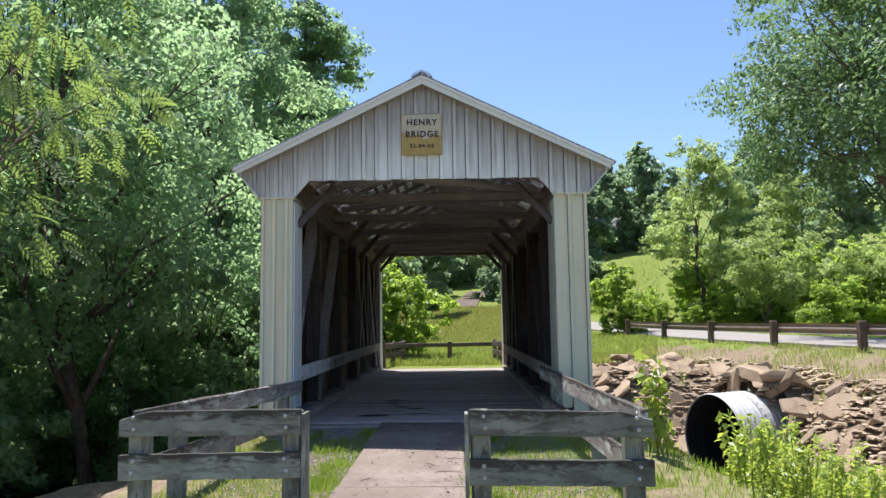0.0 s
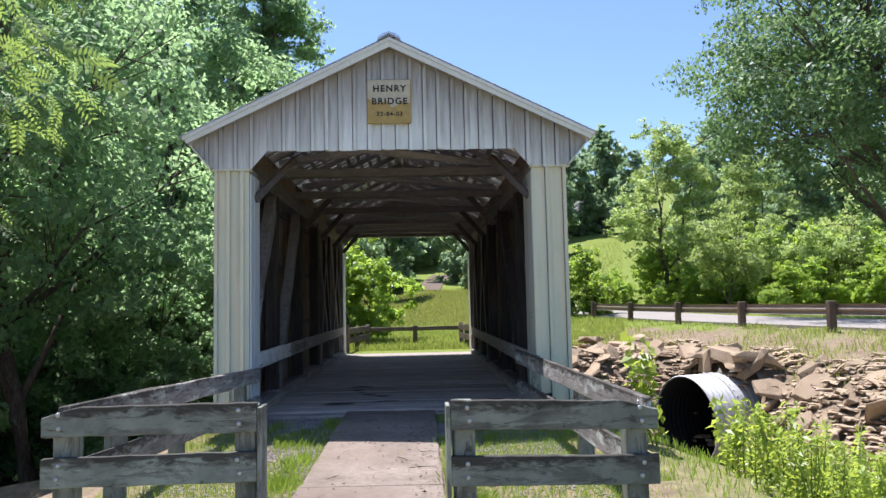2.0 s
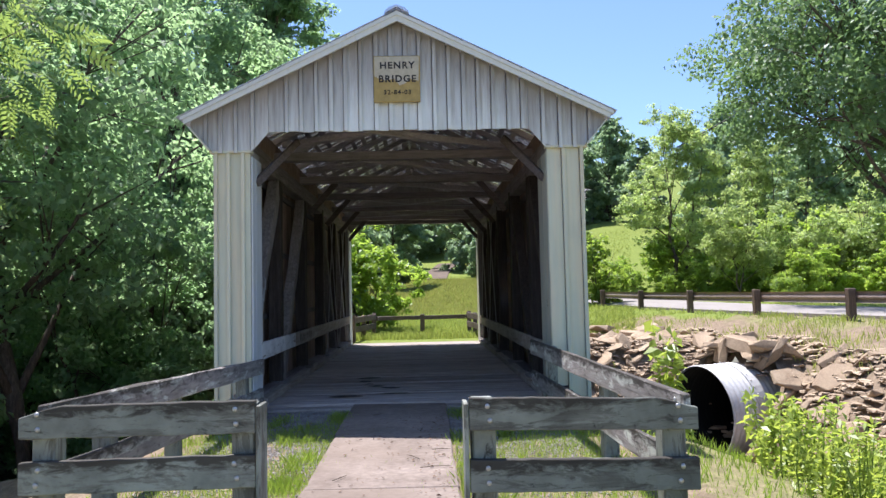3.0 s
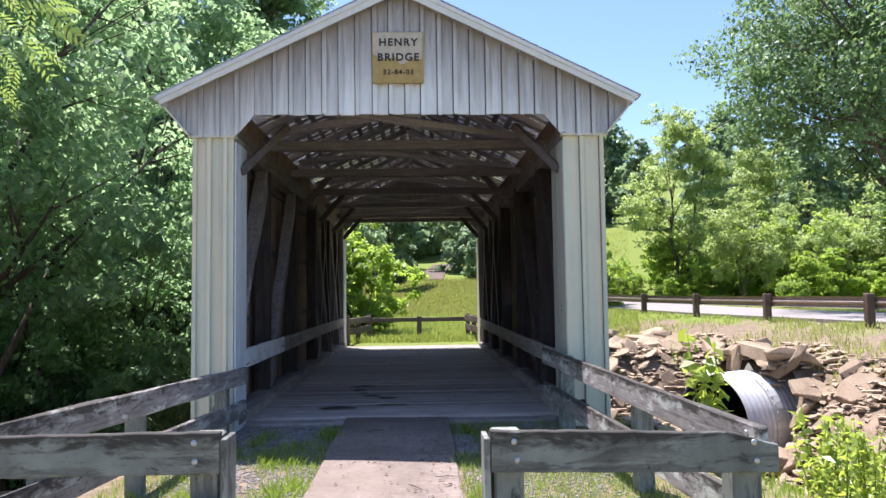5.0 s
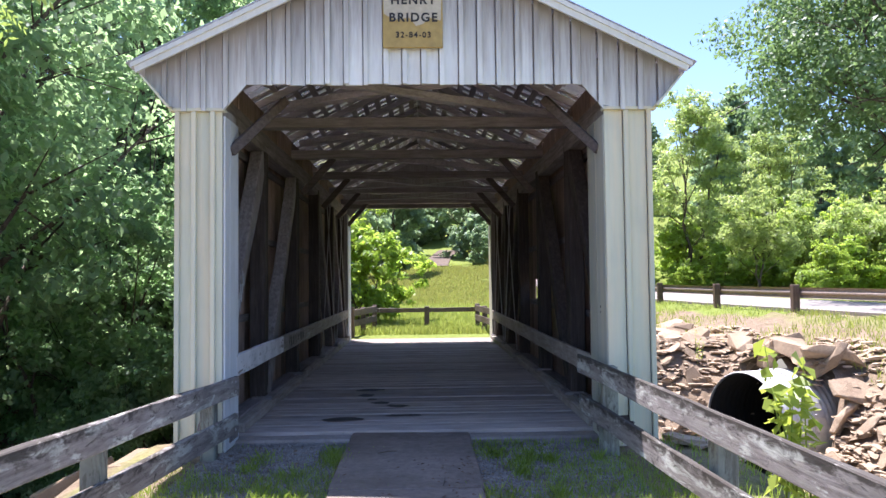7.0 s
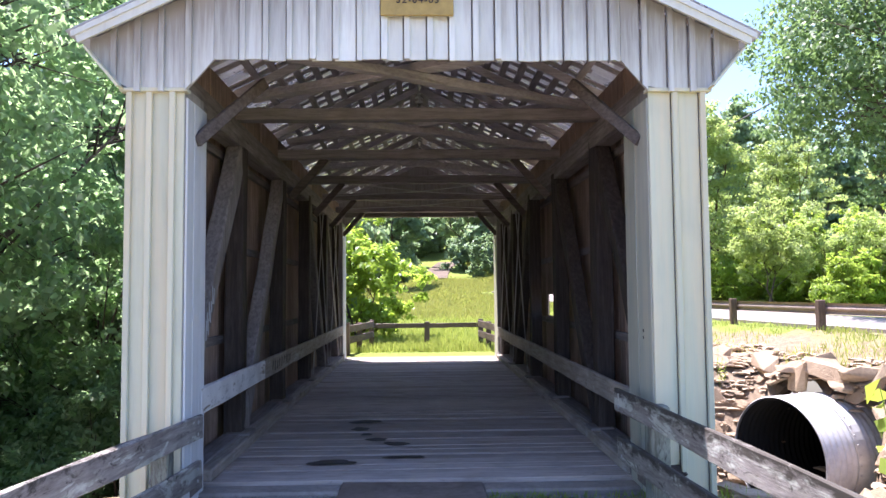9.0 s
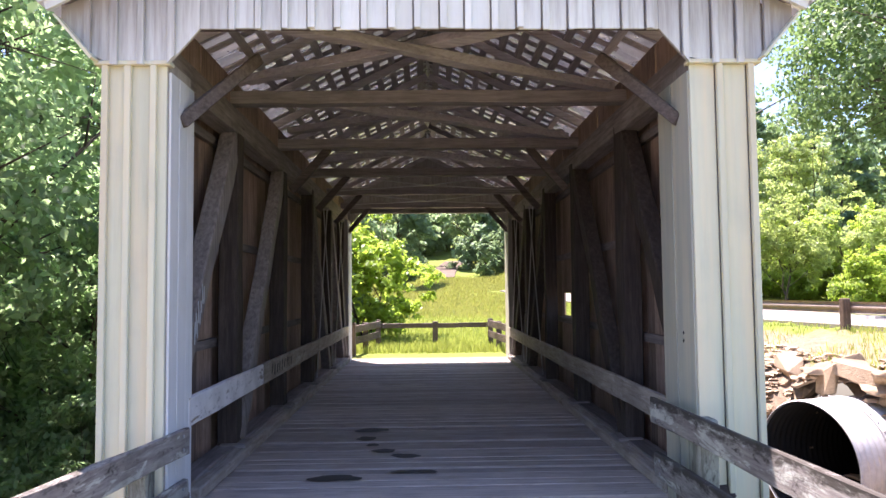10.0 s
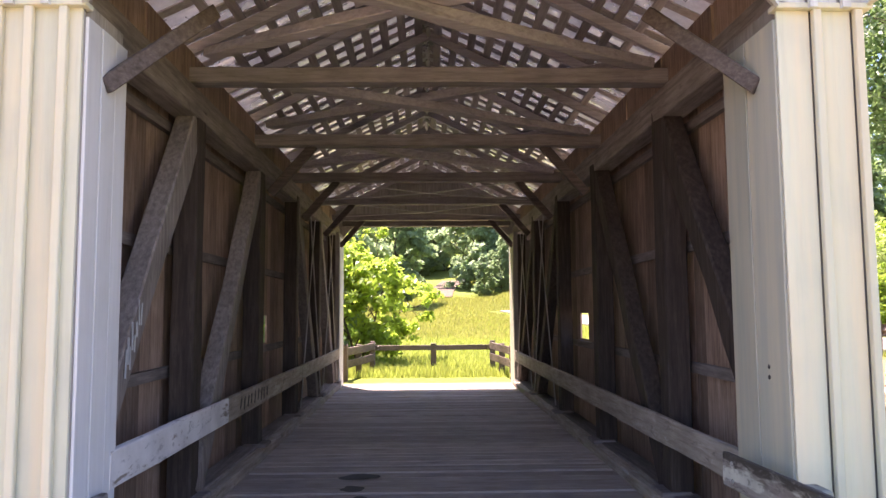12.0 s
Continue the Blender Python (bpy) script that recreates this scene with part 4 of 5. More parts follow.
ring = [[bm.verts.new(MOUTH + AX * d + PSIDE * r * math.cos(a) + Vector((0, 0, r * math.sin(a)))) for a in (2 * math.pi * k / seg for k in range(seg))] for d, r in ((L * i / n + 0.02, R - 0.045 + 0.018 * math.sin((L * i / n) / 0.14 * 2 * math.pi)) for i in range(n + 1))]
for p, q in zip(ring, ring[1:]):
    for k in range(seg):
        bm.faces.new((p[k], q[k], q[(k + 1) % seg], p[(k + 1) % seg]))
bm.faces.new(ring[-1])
part("lining", bm, PIPEDARK, culvert, "inside of the pipe coloured near-black for its shade", True)
bm = bmesh.new()
ring = [[bm.verts.new(MOUTH + AX * d + PSIDE * r * math.cos(a) + Vector((0, 0, r * math.sin(a)))) for a in (2 * math.pi * k / seg for k in range(seg))] for d, r in ((0.75, R + 0.02), (0.75, R + 0.034), (1.02, R + 0.034), (1.02, R + 0.02))]
for p, q in zip(ring, ring[1:] + ring[:1]):
    for k in range(seg):
        bm.faces.new((p[k], p[(k + 1) % seg], q[(k + 1) % seg], q[k]))
bmesh.ops.recalc_face_normals(bm, faces=bm.faces[:])
band = part("joint_band", bm, PIPEMETAL, culvert, "bolted joint band")
bm = bmesh.new()
bmesh.ops.create_uvsphere(bm, u_segments=8, v_segments=4, radius=0.022)
rivet = finish("rivet", bm, STEEL, True)
for k in range(40):
    a = 2 * math.pi * k / 40
    piece("rivet", rivet, band, Matrix.Translation(MOUTH + AX * 0.81 + (PSIDE * math.cos(a) + Vector((0, 0, math.sin(a)))) * (R + 0.036)))

# ---- rocks of the bank ----


def rock_mesh(seed, flat):
    """An angular sandstone slab: a sheared, cracked block with broken corners."""
    rnd = random.Random(seed)
    bm = bmesh.new()
    n = rnd.choice((4, 5, 5, 6))
    for lvl in (-1, 1):
        sh = rnd.uniform(0.8, 1.0)
        for k in range(n):
            a = 2 * math.pi * (k + rnd.uniform(-0.25, 0.25)) / n
            bm.verts.new((0.52 * sh * math.cos(a) * rnd.uniform(0.85, 1.1), 0.38 * sh * math.sin(a) * rnd.uniform(0.85, 1.1), lvl * flat * rnd.uniform(0.75, 1.1)))
    for _ in range(3):
        a = rnd.uniform(0, 6.28)
        bm.verts.new((0.5 * math.cos(a), 0.37 * math.sin(a), rnd.uniform(-0.5, 0.6) * flat))
    bmesh.ops.convex_hull(bm, input=bm.verts[:])
    bmesh.ops.delete(bm, geom=[v for v in bm.verts if not v.link_faces], context="VERTS")
    bmesh.ops.dissolve_limit(bm, angle_limit=0.25, verts=bm.verts[:], edges=bm.edges[:])
    bmesh.ops.bevel(bm, geom=bm.edges[:], offset=0.012, segments=1, affect="EDGES")
    bmesh.ops.triangulate(bm, faces=bm.faces[:])
    return finish("rock", bm, ROCK)


ROCKS = [rock_mesh(i, 0.055 + 0.016 * (i % 5)) for i in range(16)]
rnd = random.Random(21)


def slope_at(x, y):
    e = 0.25
    return Vector((float(height(x - e, y) - height(x + e, y)) / (2 * e), float(height(x, y - e) - height(x, y + e)) / (2 * e), 1)).normalized()


def lay_rock(x, y, size, sink=0.04, turn=0.35):
    n = (slope_at(x, y) + Vector((rnd.gauss(0, turn), rnd.gauss(0, turn), 0))).normalized()
    q = n.to_track_quat("Z", "Y").to_matrix().to_4x4()
    m = Matrix.Translation((x, y, float(height(x, y)) + size * 0.07 - sink + 0.03)) @ q @ pose(0, 0, 0, 0, 0, rnd.uniform(0, 360)) @ Matrix.Diagonal((size * rnd.uniform(0.9, 1.3), size * rnd.uniform(0.8, 1.2), size * rnd.uniform(0.7, 1.2), 1))
    ob = new("rock", ROCKS[rnd.randrange(len(ROCKS))])
    ob.matrix_basis = m
    tagged(ob, "angular tan sandstone rock on the creek bank", "rock", "rocks of the bank")


placed = []
tries = 0
while len(placed) < 295 and tries < 30000:
    tries += 1
    x, y = rnd.uniform(2.9, 13.0), rnd.uniform(11.0, 27.5)
    if x > rail_x(y) - 2.4 or (y > 25.0 and x < 5.0) or y < 12.5 + 0.25 * (x - 3):
        continue
    d = Vector((x, y, 0)) - Vector((MOUTH.x, MOUTH.y, 0))
    along, across = d.dot(AX), abs(d.dot(PSIDE))
    if -3.5 < along < 1.2 and across < 1.5:
        continue
    size = rnd.choice((0.45, 0.55, 0.65, 0.75, 0.9, 1.15)) if len(placed) < 150 else rnd.choice((0.32, 0.42, 0.55))
    if any((x - px) ** 2 + (y - py) ** 2 < (0.225 * (size + ps)) ** 2 for px, py, ps in placed):
        continue
    placed.append((x, y, size))
    lay_rock(x, y, size)
for x, y, size in ((-4.5, 11.3, 1.7), (-3.9, 12.2, 0.9)):
    lay_rock(x, y, size, -0.05, 0.06)

for al, ac, size in ((1.5, -0.9, 1.1), (1.5, 0.1, 1.3), (1.45, 0.95, 1.1), (0.5, -1.75, 0.9), (0.1, 1.9, 1.0), (1.1, -1.7, 1.0), (1.2, 1.65, 1.0), (-0.9, 1.5, 0.7)):
    q = MOUTH + AX * al + PSIDE * ac
    lay_rock(q.x, q.y, size, -0.02 if al < 1.6 else -0.06)

# rubble between the rocks
stone = bmesh.new()
bmesh.ops.create_icosphere(stone, subdivisions=1, radius=1)
ROUND = (np.array([v.co[:] for v in stone.verts]), [[v.index for v in f.verts] for f in stone.faces])
stone.free()
_rm = ROCKS[3]
SHARP = (np.array([v.co[:] for v in _rm.vertices]) * 2.2, [list(p.vertices) for p in _rm.polygons])


def pebbles(name, label, category, n, where, lo, hi, material, seed, shape):
    tv, tf = shape
    rng = np.random.default_rng(seed)
    verts, faces = [], []
    k = 0
    while k < n:
        x, y = where(rng)
        s = rng.uniform(lo, hi)
        z = float(height(x, y))
        sc = s * rng.uniform((0.8, 0.7, 0.5), (1.4, 1.1, 0.95))
        a = rng.uniform(0, 6.28)
        p = tv * rng.uniform(0.75, 1.15, tv.shape) * sc
        c, sn = math.cos(a), math.sin(a)
        p = np.stack([p[:, 0] * c - p[:, 1] * sn + x, p[:, 0] * sn + p[:, 1] * c + y, p[:, 2] + z + s * 0.2], -1)
        o = len(verts)
        verts.extend(p.tolist())
        faces.extend([[i + o for i in f] for f in tf])
        k += 1
    me = bpy.data.meshes.new(name)
    me.from_pydata(verts, [], faces)
    me.materials.append(material)
    return tagged(new(name, me), label, category, kind="stuff")


def bank_spot(rng):
    while True:
        x, y = rng.uniform(2.8, 12.5), rng.uniform(11, 27)
        if x < rail_x(y) - 2.1 + 0.5 * noise.noise((x, y, 0.7)) and not (y > 25 and x < 5):
            return x, y


def verge_spot(rng):
    while True:
        x, y = rng.uniform(-2.1, 1.9), 11.6 - abs(rng.normal(0, 2.4))
        if y > 6.6 and not -0.72 < x < 0.56:
            return x, y


pebbles("rubble", "small broken sandstone rubble between the rocks", "rubble", 4600, bank_spot, 0.05, 0.2, RUBBLE, 5, SHARP)
pebbles("gravel", "loose grey gravel beside the concrete path", "gravel", 16000, verge_spot, 0.007, 0.019, GRAVEL, 6, ROUND)

# ---- grass ----


def blades(name, label, n, where, lo, hi, width, material, seed, lean=0.5):
    rng = np.random.default_rng(seed)
    P = np.array([where(rng) for _ in range(n)])
    z = height(P[:, 0], P[:, 1])
    h = rng.uniform(lo, hi, n)
    a = rng.uniform(0, 2 * np.pi, n)
    b = rng.uniform(0, 2 * np.pi, n)
    base = np.stack([P[:, 0], P[:, 1], z - 0.01], -1)
    side_v = np.stack([np.cos(a), np.sin(a), np.zeros(n)], -1) * (width * rng.uniform(0.6, 1.3, n))[:, None]
    tip = base + np.stack([np.cos(b) * h * lean * rng.uniform(0.2, 1, n), np.sin(b) * h * lean * rng.uniform(0.2, 1, n), h], -1)
    mid = base * 0.45 + tip * 0.55 + np.stack([np.zeros(n), np.zeros(n), h * 0.12], -1)
    verts = np.stack([base - side_v * 0.5, base + side_v * 0.5, mid + side_v * 0.4, tip], 1)
    ob = new(name, quads_mesh(name, verts, material))
    return tagged(ob, label, "grass", kind="stuff")


def near_spot(rng):
    while True:
        x, y = rng.uniform(-2.4, 2.5), rng.uniform(4.5, 11.4)
        inside = -0.70 < x < 0.54
        if inside and rng.uniform() > 0.02:
            continue
        if noise.noise((x * 1.1, y * 0.9, 3.3)) + 0.2 + (0.35 if x > 0.9 or x < -1.6 else 0) - (0.45 if y > 10.2 else 0) < rng.uniform(-0.2, 0.5):
            continue
        return x, y


def tuft_spot(rng):
    k = rng.integers(0, 46)
    r = np.random.default_rng(int(k) + 500)
    side = -1 if k % 2 else 1
    x = (-0.78 if side < 0 else 0.62) + side * abs(r.normal(0, 0.38))
    y = r.uniform(6.5, 11.0)
    w = r.uniform(0.03, 0.10)
    return x + rng.normal(0, w), y + rng.normal(0, w * 1.6)


def side_spot(rng):
    while True:
        x, y = rng.uniform(2.2, 9.5), rng.uniform(3.5, 12.5)
        if rng.uniform() < 0.8:
            return x, y


def field_spot(rng):
    while True:
        y = 25.2 + 60 * rng.uniform() ** 1.8
        x = rng.uniform(-9, 13) * (0.55 + (y - 25) / 45)
        if (abs(x) < 2.1 and y < 26.1):
            continue
        if y < 63 and x > rail_x(y) - 0.3 and x < rail_x(y) + 6.5:
            continue
        return x, y


def upland_spot(rng):
    while True:
        y = rng.uniform(44, 106)
        x = rng.uniform(-7, 9) + (y - 44) * rng.uniform(-0.1, 0.22)
        if y > 81 and -0.4 < x < 6.0:
            continue
        if y > 63 or not rail_x(y) - 0.3 < x < rail_x(y) + 6.5:
            return x, y


def verge2_spot(rng):
    while True:
        y = rng.uniform(14, 60)
        x = rail_x(y) + (rng.uniform(-3.2, 0.7) if rng.uniform() < 0.5 else rng.uniform(6.4, 16))
        if noise.noise((x * 0.8, y * 0.8, 1.3)) > rng.uniform(-0.4, 0.3):
            return x, y


blades("grass", "bright green grass beside the concrete path", 48000, near_spot, 0.012, 0.095, 0.006, GRASS, 1)
blades("grass", "taller grass tufts along the edges of the concrete path", 5500, tuft_spot, 0.03, 0.13, 0.005, GRASS, 9, 0.8)
blades("grass", "rough grass on the slope by the creek", 15000, side_spot, 0.03, 0.15, 0.010, GRASS, 2)
blades("meadow_grass", "sunlit yellow-green meadow grass", 90000, field_spot, 0.06, 0.26, 0.03, MEADOW, 3)
blades("meadow_grass", "tall dry seeding grass on the upper meadow", 42000, upland_spot, 0.10, 0.32, 0.08, DRYGRASS, 8, 0.3)
blades("verge_grass", "dry thin grass along the road", 32000, verge2_spot, 0.05, 0.22, 0.022, MEADOW, 4)

# ---- trees and shrubs ----


def leaf_quads(rng, centres, normals, length, aspect=0.5, droop=0.0):
    """Folded leaves at the centres, facing about along the normals."""
    n = len(centres)
    nv = normals + rng.normal(0, 0.55, (n, 3))
    nv /= np.linalg.norm(nv, axis=1, keepdims=True)
    t = rng.normal(0, 1, (n, 3))
    t[:, 2] -= droop
    t -= nv * (t * nv).sum(1, keepdims=True)
    t /= np.linalg.norm(t, axis=1, keepdims=True) + 1e-9
    b = np.cross(nv, t)
    L = (length * rng.uniform(0.65, 1.3, n))[:, None]
    fold = nv * L * 0.10
    return np.stack([centres - t * L * 0.5, centres + b * L * aspect * 0.5 + fold, centres + t * L * 0.5 - fold, centres - b * L * aspect * 0.5 + fold], 1)


def frond_quads(rng, centres, out, length, pairs=7):
    """Compound leaves: a drooping stalk of paired narrow leaflets."""
    quads = []
    for c, o in zip(centres, out):
        d = np.array([o[0], o[1], -0.45 + rng.normal(0, 0.25)]) + rng.normal(0, 0.4, 3)
        d /= np.linalg.norm(d)
        face = np.array([0, 0, 0.55]) + rng.normal(0, 0.7, 3)
        s = np.cross(d, face)
        s /= np.linalg.norm(s) + 1e-9
        L = length * rng.uniform(0.7, 1.25)
        for k in range(pairs):
            f = (k + 0.8) / pairs
            p = c + d * L * f + np.array([0, 0, -0.25 * L * f * f])
            ll = L * 0.34 * (1 - 0.35 * abs(f - 0.5) * 2)
            for g in (-1, 1):
                ax = s * g * 0.85 + d * 0.5 + np.array([0, 0, -0.25])
                ax /= np.linalg.norm(ax)
                w = np.cross(ax, np.cross(s, d)) * ll * 0.17
                quads.append((p, p + ax * ll * 0.45 + w, p + ax * ll, p + ax * ll * 0.45 - w))
    return np.array(quads)


def tree_parts(seed, tall, spread, bare, trunk_r, n_leaves, leaf, material, lobes=14, style="leaf", stems=1, clump=0.22, open_share=0.0):
    """Meshes of a trunk with limbs and of a crown of single leaves in clumps on uneven lobes."""
    rng = np.random.default_rng(seed)
    bm = bmesh.new()
    tops = []
    for st in range(stems):
        off = np.zeros(2) if stems == 1 else rng.normal(0, 0.2, 2)
        lean = rng.normal(0, 0.04, 2) if stems == 1 else np.array([math.cos(st * 6.28 / stems), math.sin(st * 6.28 / stems)]) * spread / tall * rng.uniform(0.3, 0.6)
        pts = [np.array([*(off + lean * tall * (i / 8) + rng.normal(0, 0.012 * tall, 2) * (i > 0)), -0.4 + i / 8 * tall * 0.88]) for i in range(9)]
        rad = [trunk_r * (1.3 if i == 0 else 1.0) * (1 - 0.86 * i / 8) / (1 if stems == 1 else 1.4) for i in range(9)]
        tube(bm, pts, rad, 9)
        tops.append((pts, rad))
    centres, radii = [], []
    for k in range(lobes):
        f = bare + (1 - bare) * (k + rng.uniform(0, 1)) / lobes
        g = (f - bare) / (1 - bare)
        env = max(0.25, math.sin(math.pi * (0.16 + 0.80 * g)) ** 0.8)
        r = spread * rng.uniform(0.30, 0.48) * (0.6 + 0.4 * env)
        a = k * 2.4 + rng.normal(0, 0.4)
        d = max(0.0, spread * env - r * 0.8) * rng.uniform(0.65, 1.1)
        pts, rad = tops[k % stems]
        i = min(int(f * 0.85 * 8), 7)
        p0 = pts[i]
        z = max(f * tall - r * 0.25, r * 0.5)
        c = np.array([p0[0] + d * math.cos(a), p0[1] + d * math.sin(a), z])
        centres.append(c)
        radii.append(r)
        r0 = rad[i] * 0.45 + 0.008
        mid = (p0 + c) / 2 + np.array([0, 0, -0.06 * d])
        tube(bm, [p0, mid, c], [r0, r0 * 0.65, r0 * 0.3], 6)
        for j in range(7):
            o = rng.normal(0, 1, 3)
            o /= np.linalg.norm(o)
            b0 = mid + (c - mid) * rng.uniform(0.1, 1)
            tube(bm, [b0, c + o * r * np.array([0.9, 0.9, 0.7])], [r0 * 0.3, r0 * 0.06], 4)
    centres, radii = np.array(centres), np.array(radii)
    m = 26 * lobes
    which = rng.choice(lobes, m, p=radii ** 2 / (radii ** 2).sum())
    o = rng.normal(0, 1, (m, 3))
    o[:, 2] += 0.25
    o /= np.linalg.norm(o, axis=1, keepdims=True)
    tc = centres[which] + o * (radii[which] * rng.uniform(0.55, 1.12, m))[:, None] * np.array([1, 1, 0.82])
    tr = radii[which] * clump * rng.uniform(0.6, 1.5, m)
    w = tr ** 2 * rng.uniform(0.3, 1, m)
    per = rng.choice(m, n_leaves, p=w / w.sum())
    q = rng.normal(0, 1, (n_leaves, 3))
    q /= np.linalg.norm(q, axis=1, keepdims=True)
    c = tc[per] + q * (tr[per] * rng.uniform(0.1, 1.25, n_leaves) ** 0.6)[:, None] * np.array([1.2, 1.2, 0.7])
    c[:, 2] = np.maximum(c[:, 2], 0.03)
    if style == "frond":
        quads = frond_quads(rng, c, o[per], leaf)
    else:
        quads = leaf_quads(rng, c, o[per] * 0.6 + q * 0.25 + np.array([0, 0, 0.55]), np.full(n_leaves, leaf), 0.55, 0.8)
    return finish("trunk", bm, BARK, True), quads_mesh("crown", quads, material)


def plant(name, label, category, meshes, group=""):
    ob = thing(name, label, category, group)
    piece("trunk", meshes[0], ob)
    piece("crown", meshes[1], ob)["label"] = "leafy crown with gaps"
    return ob


def stand(ob, spots, first=True):
    """Sets the thing at the first spot and copies at the others. A spot: x, y, turn, size."""
    for i, (x, y, turn, size) in enumerate(spots):
        m = pose(x, y, float(height(x, y)) - 0.02, 0, 0, turn) @ Matrix.Diagonal((size, size, size, 1))
        if i == 0:
            ob.matrix_basis = m
        else:
            c = copy_thing(ob, Matrix.Identity(4))
            c.matrix_basis = m


T = [(-11.0, 23.0, 10, 1.0), (-8.4, 28.0, 140, 1.0), (-15.5, 17.5, 75, 0.9), (-20, 25, 200, 1.05)]
stand(plant("tree", "tall dense deep green broadleaf tree by the creek", "tree", tree_parts(1, 18, 4.6, 0.10, 0.28, 27000, 0.22, LEAF_DEEP, 22), "creekside trees"), T)
T = [(-13.0, 19.0, 120, 0.9), (-12.4, 25.5, 0, 1.0), (-11.5, 31.0, 60, 1.15), (-16.5, 30.0, 250, 1.2)]
stand(plant("tree", "broad leafy green tree with low branches by the creek", "tree", tree_parts(2, 12, 4.2, 0.05, 0.22, 25000, 0.20, LEAF_DEEP, 18), "creekside trees"), T)
# the tree at x -14 stays out of view, added to shade the bank
stand(plant("tree", "leafy creek bank tree, the outer one added out of view for shade", "tree", tree_parts(12, 11.5, 4.0, 0.40, 0.19, 30000, 0.145, LEAF_DEEP, 18), "creekside trees"), [(-14.0, 10.0, 150, 1.0), (-7.5, 15.6, 80, 1.2)])
T = [(-8.8, 41.0, 0, 1.05), (-12.5, 41.0, 90, 1.05)]
stand(plant("tree", "very tall green tree rising behind the bridge roof", "tree", tree_parts(3, 20, 4.4, 0.2, 0.3, 40000, 0.27, LEAF_DEEP, 20), "creekside trees"), T)
stand(plant("shrub", "tall dense green shrub at the edge of the trees", "shrub", tree_parts(13, 8.0, 3.4, 0.03, 0.1, 27000, 0.16, LEAF_DEEP, 20, stems=3), "shrubs under the trees"), [(-6.5, 18.3, 110, 0.85), (-12.4, 18.5, 250, 1.1), (-6.8, 21.0, 50, 0.95), (-12.6, 21.0, 0, 1.2), (-7.6, 25.2, 170, 0.95)])
T = [(-5.6, 21.5, 0, 1.0), (-5.4, 16.8, 80, 0.65), (-9.8, 14.6, 160, 1.1), (-5.8, 25.0, 200, 1.1), (-5.2, 17.8, 290, 0.8), (-12.0, 13.0, 30, 1.1), (-3.1, 29.6, 120, 0.32), (-2.7, 34.5, 210, 0.42)]
stand(plant("shrub", "dense green leafy shrub in the shade of the trees", "shrub", tree_parts(4, 4.8, 2.2, 0.05, 0.07, 14000, 0.16, LEAF_DEEP, 12, stems=3), "shrubs under the trees"), T)
stand(plant("walnut_tree", "tree with bright backlit feather-shaped leaves overhanging the bank", "tree", tree_parts(5, 9.0, 3.9, 0.56, 0.16, 950, 0.40, LEAF_WALNUT, 13, style="frond")), [(-6.6, 8.9, 40, 1.0)])
stand(plant("tree", "large deep green tree beside the road", "tree", tree_parts(6, 19, 8.2, 0.34, 0.3, 62000, 0.22, LEAF_DARK, 34, clump=0.19)), [(19.7, 29.0, 25, 1.02)])
stand(plant("locust_tree", "pale feathery green tree with several thin stems", "tree", tree_parts(7, 11.0, 3.4, 0.25, 0.14, 19000, 0.19, LEAF_PALE, 15, stems=3), "trees across the road"), [(16.9, 48, 0, 1.12), (24.5, 53, 100, 0.95)])
stand(plant("small_tree", "small pale green tree with spreading thin branches", "tree", tree_parts(8, 6.2, 2.5, 0.25, 0.09, 10000, 0.16, LEAF_PALE, 10, stems=2), "trees across the road"), [(18.2, 42, 0, 1.0), (22.5, 44, 130, 0.95), (26.5, 43, 220, 1.1)])
stand(plant("bush", "rounded sunlit bright green bush", "bush", tree_parts(9, 3.2, 1.7, 0.04, 0.05, 12000, 0.14, LEAF_FRESH, 12, stems=3), "bright bushes"), [(9.7, 40, 0, 1.25), (-2.65, 31.8, 100, 1.45), (-4.4, 30.2, 200, 1.2), (24.5, 38, 40, 1.0), (28, 36, 300, 1.2), (12.9, 46, 80, 0.7), (-4.6, 33.5, 10, 1.35), (19.0, 37.5, 170, 0.9), (15.0, 44, 30, 0.6), (20.5, 47, 250, 0.9), (24.5, 45.5, 120, 1.5), (28.5, 44, 60, 1.6), (22.5, 40.5, 310, 1.0), (26, 40, 200, 1.3), (14.5, 52, 10, 0.8), (19, 55, 90, 0.9), (31, 40, 140, 1.5), (16.7, 49, 15, 1.4), (18.7, 52, 75, 1.5), (20.6, 45, 190, 1.2), (22.2, 51, 260, 1.6), (24.2, 49, 330, 1.7), (27.2, 49, 100, 1.8), (17.4, 45.5, 45, 0.9)])
far_spots = [(-6.5, 54, 0, 0.9), (-11, 60, 50, 1.2), (-3.2, 76, 130, 0.85), (-13, 72, 210, 1.3), (11.5, 74, 20, 0.72), (15, 84, 140, 0.85), (11.5, 104, 70, 1.1), (-5, 102, 10, 1.2), (1, 125, 310, 1.3)]
rnd = random.Random(33)
for k in range(34):
    a = -58 + k * 3.6 + rnd.uniform(-1, 1)
    r = rnd.uniform(95, 150)
    x, y = r * math.sin(radians(a)), r * math.cos(radians(a))
    if 10 < a < 27 and r < 125:
        continue
    far_spots.append((x, y, rnd.uniform(0, 360), rnd.uniform(0.95, 1.45)))
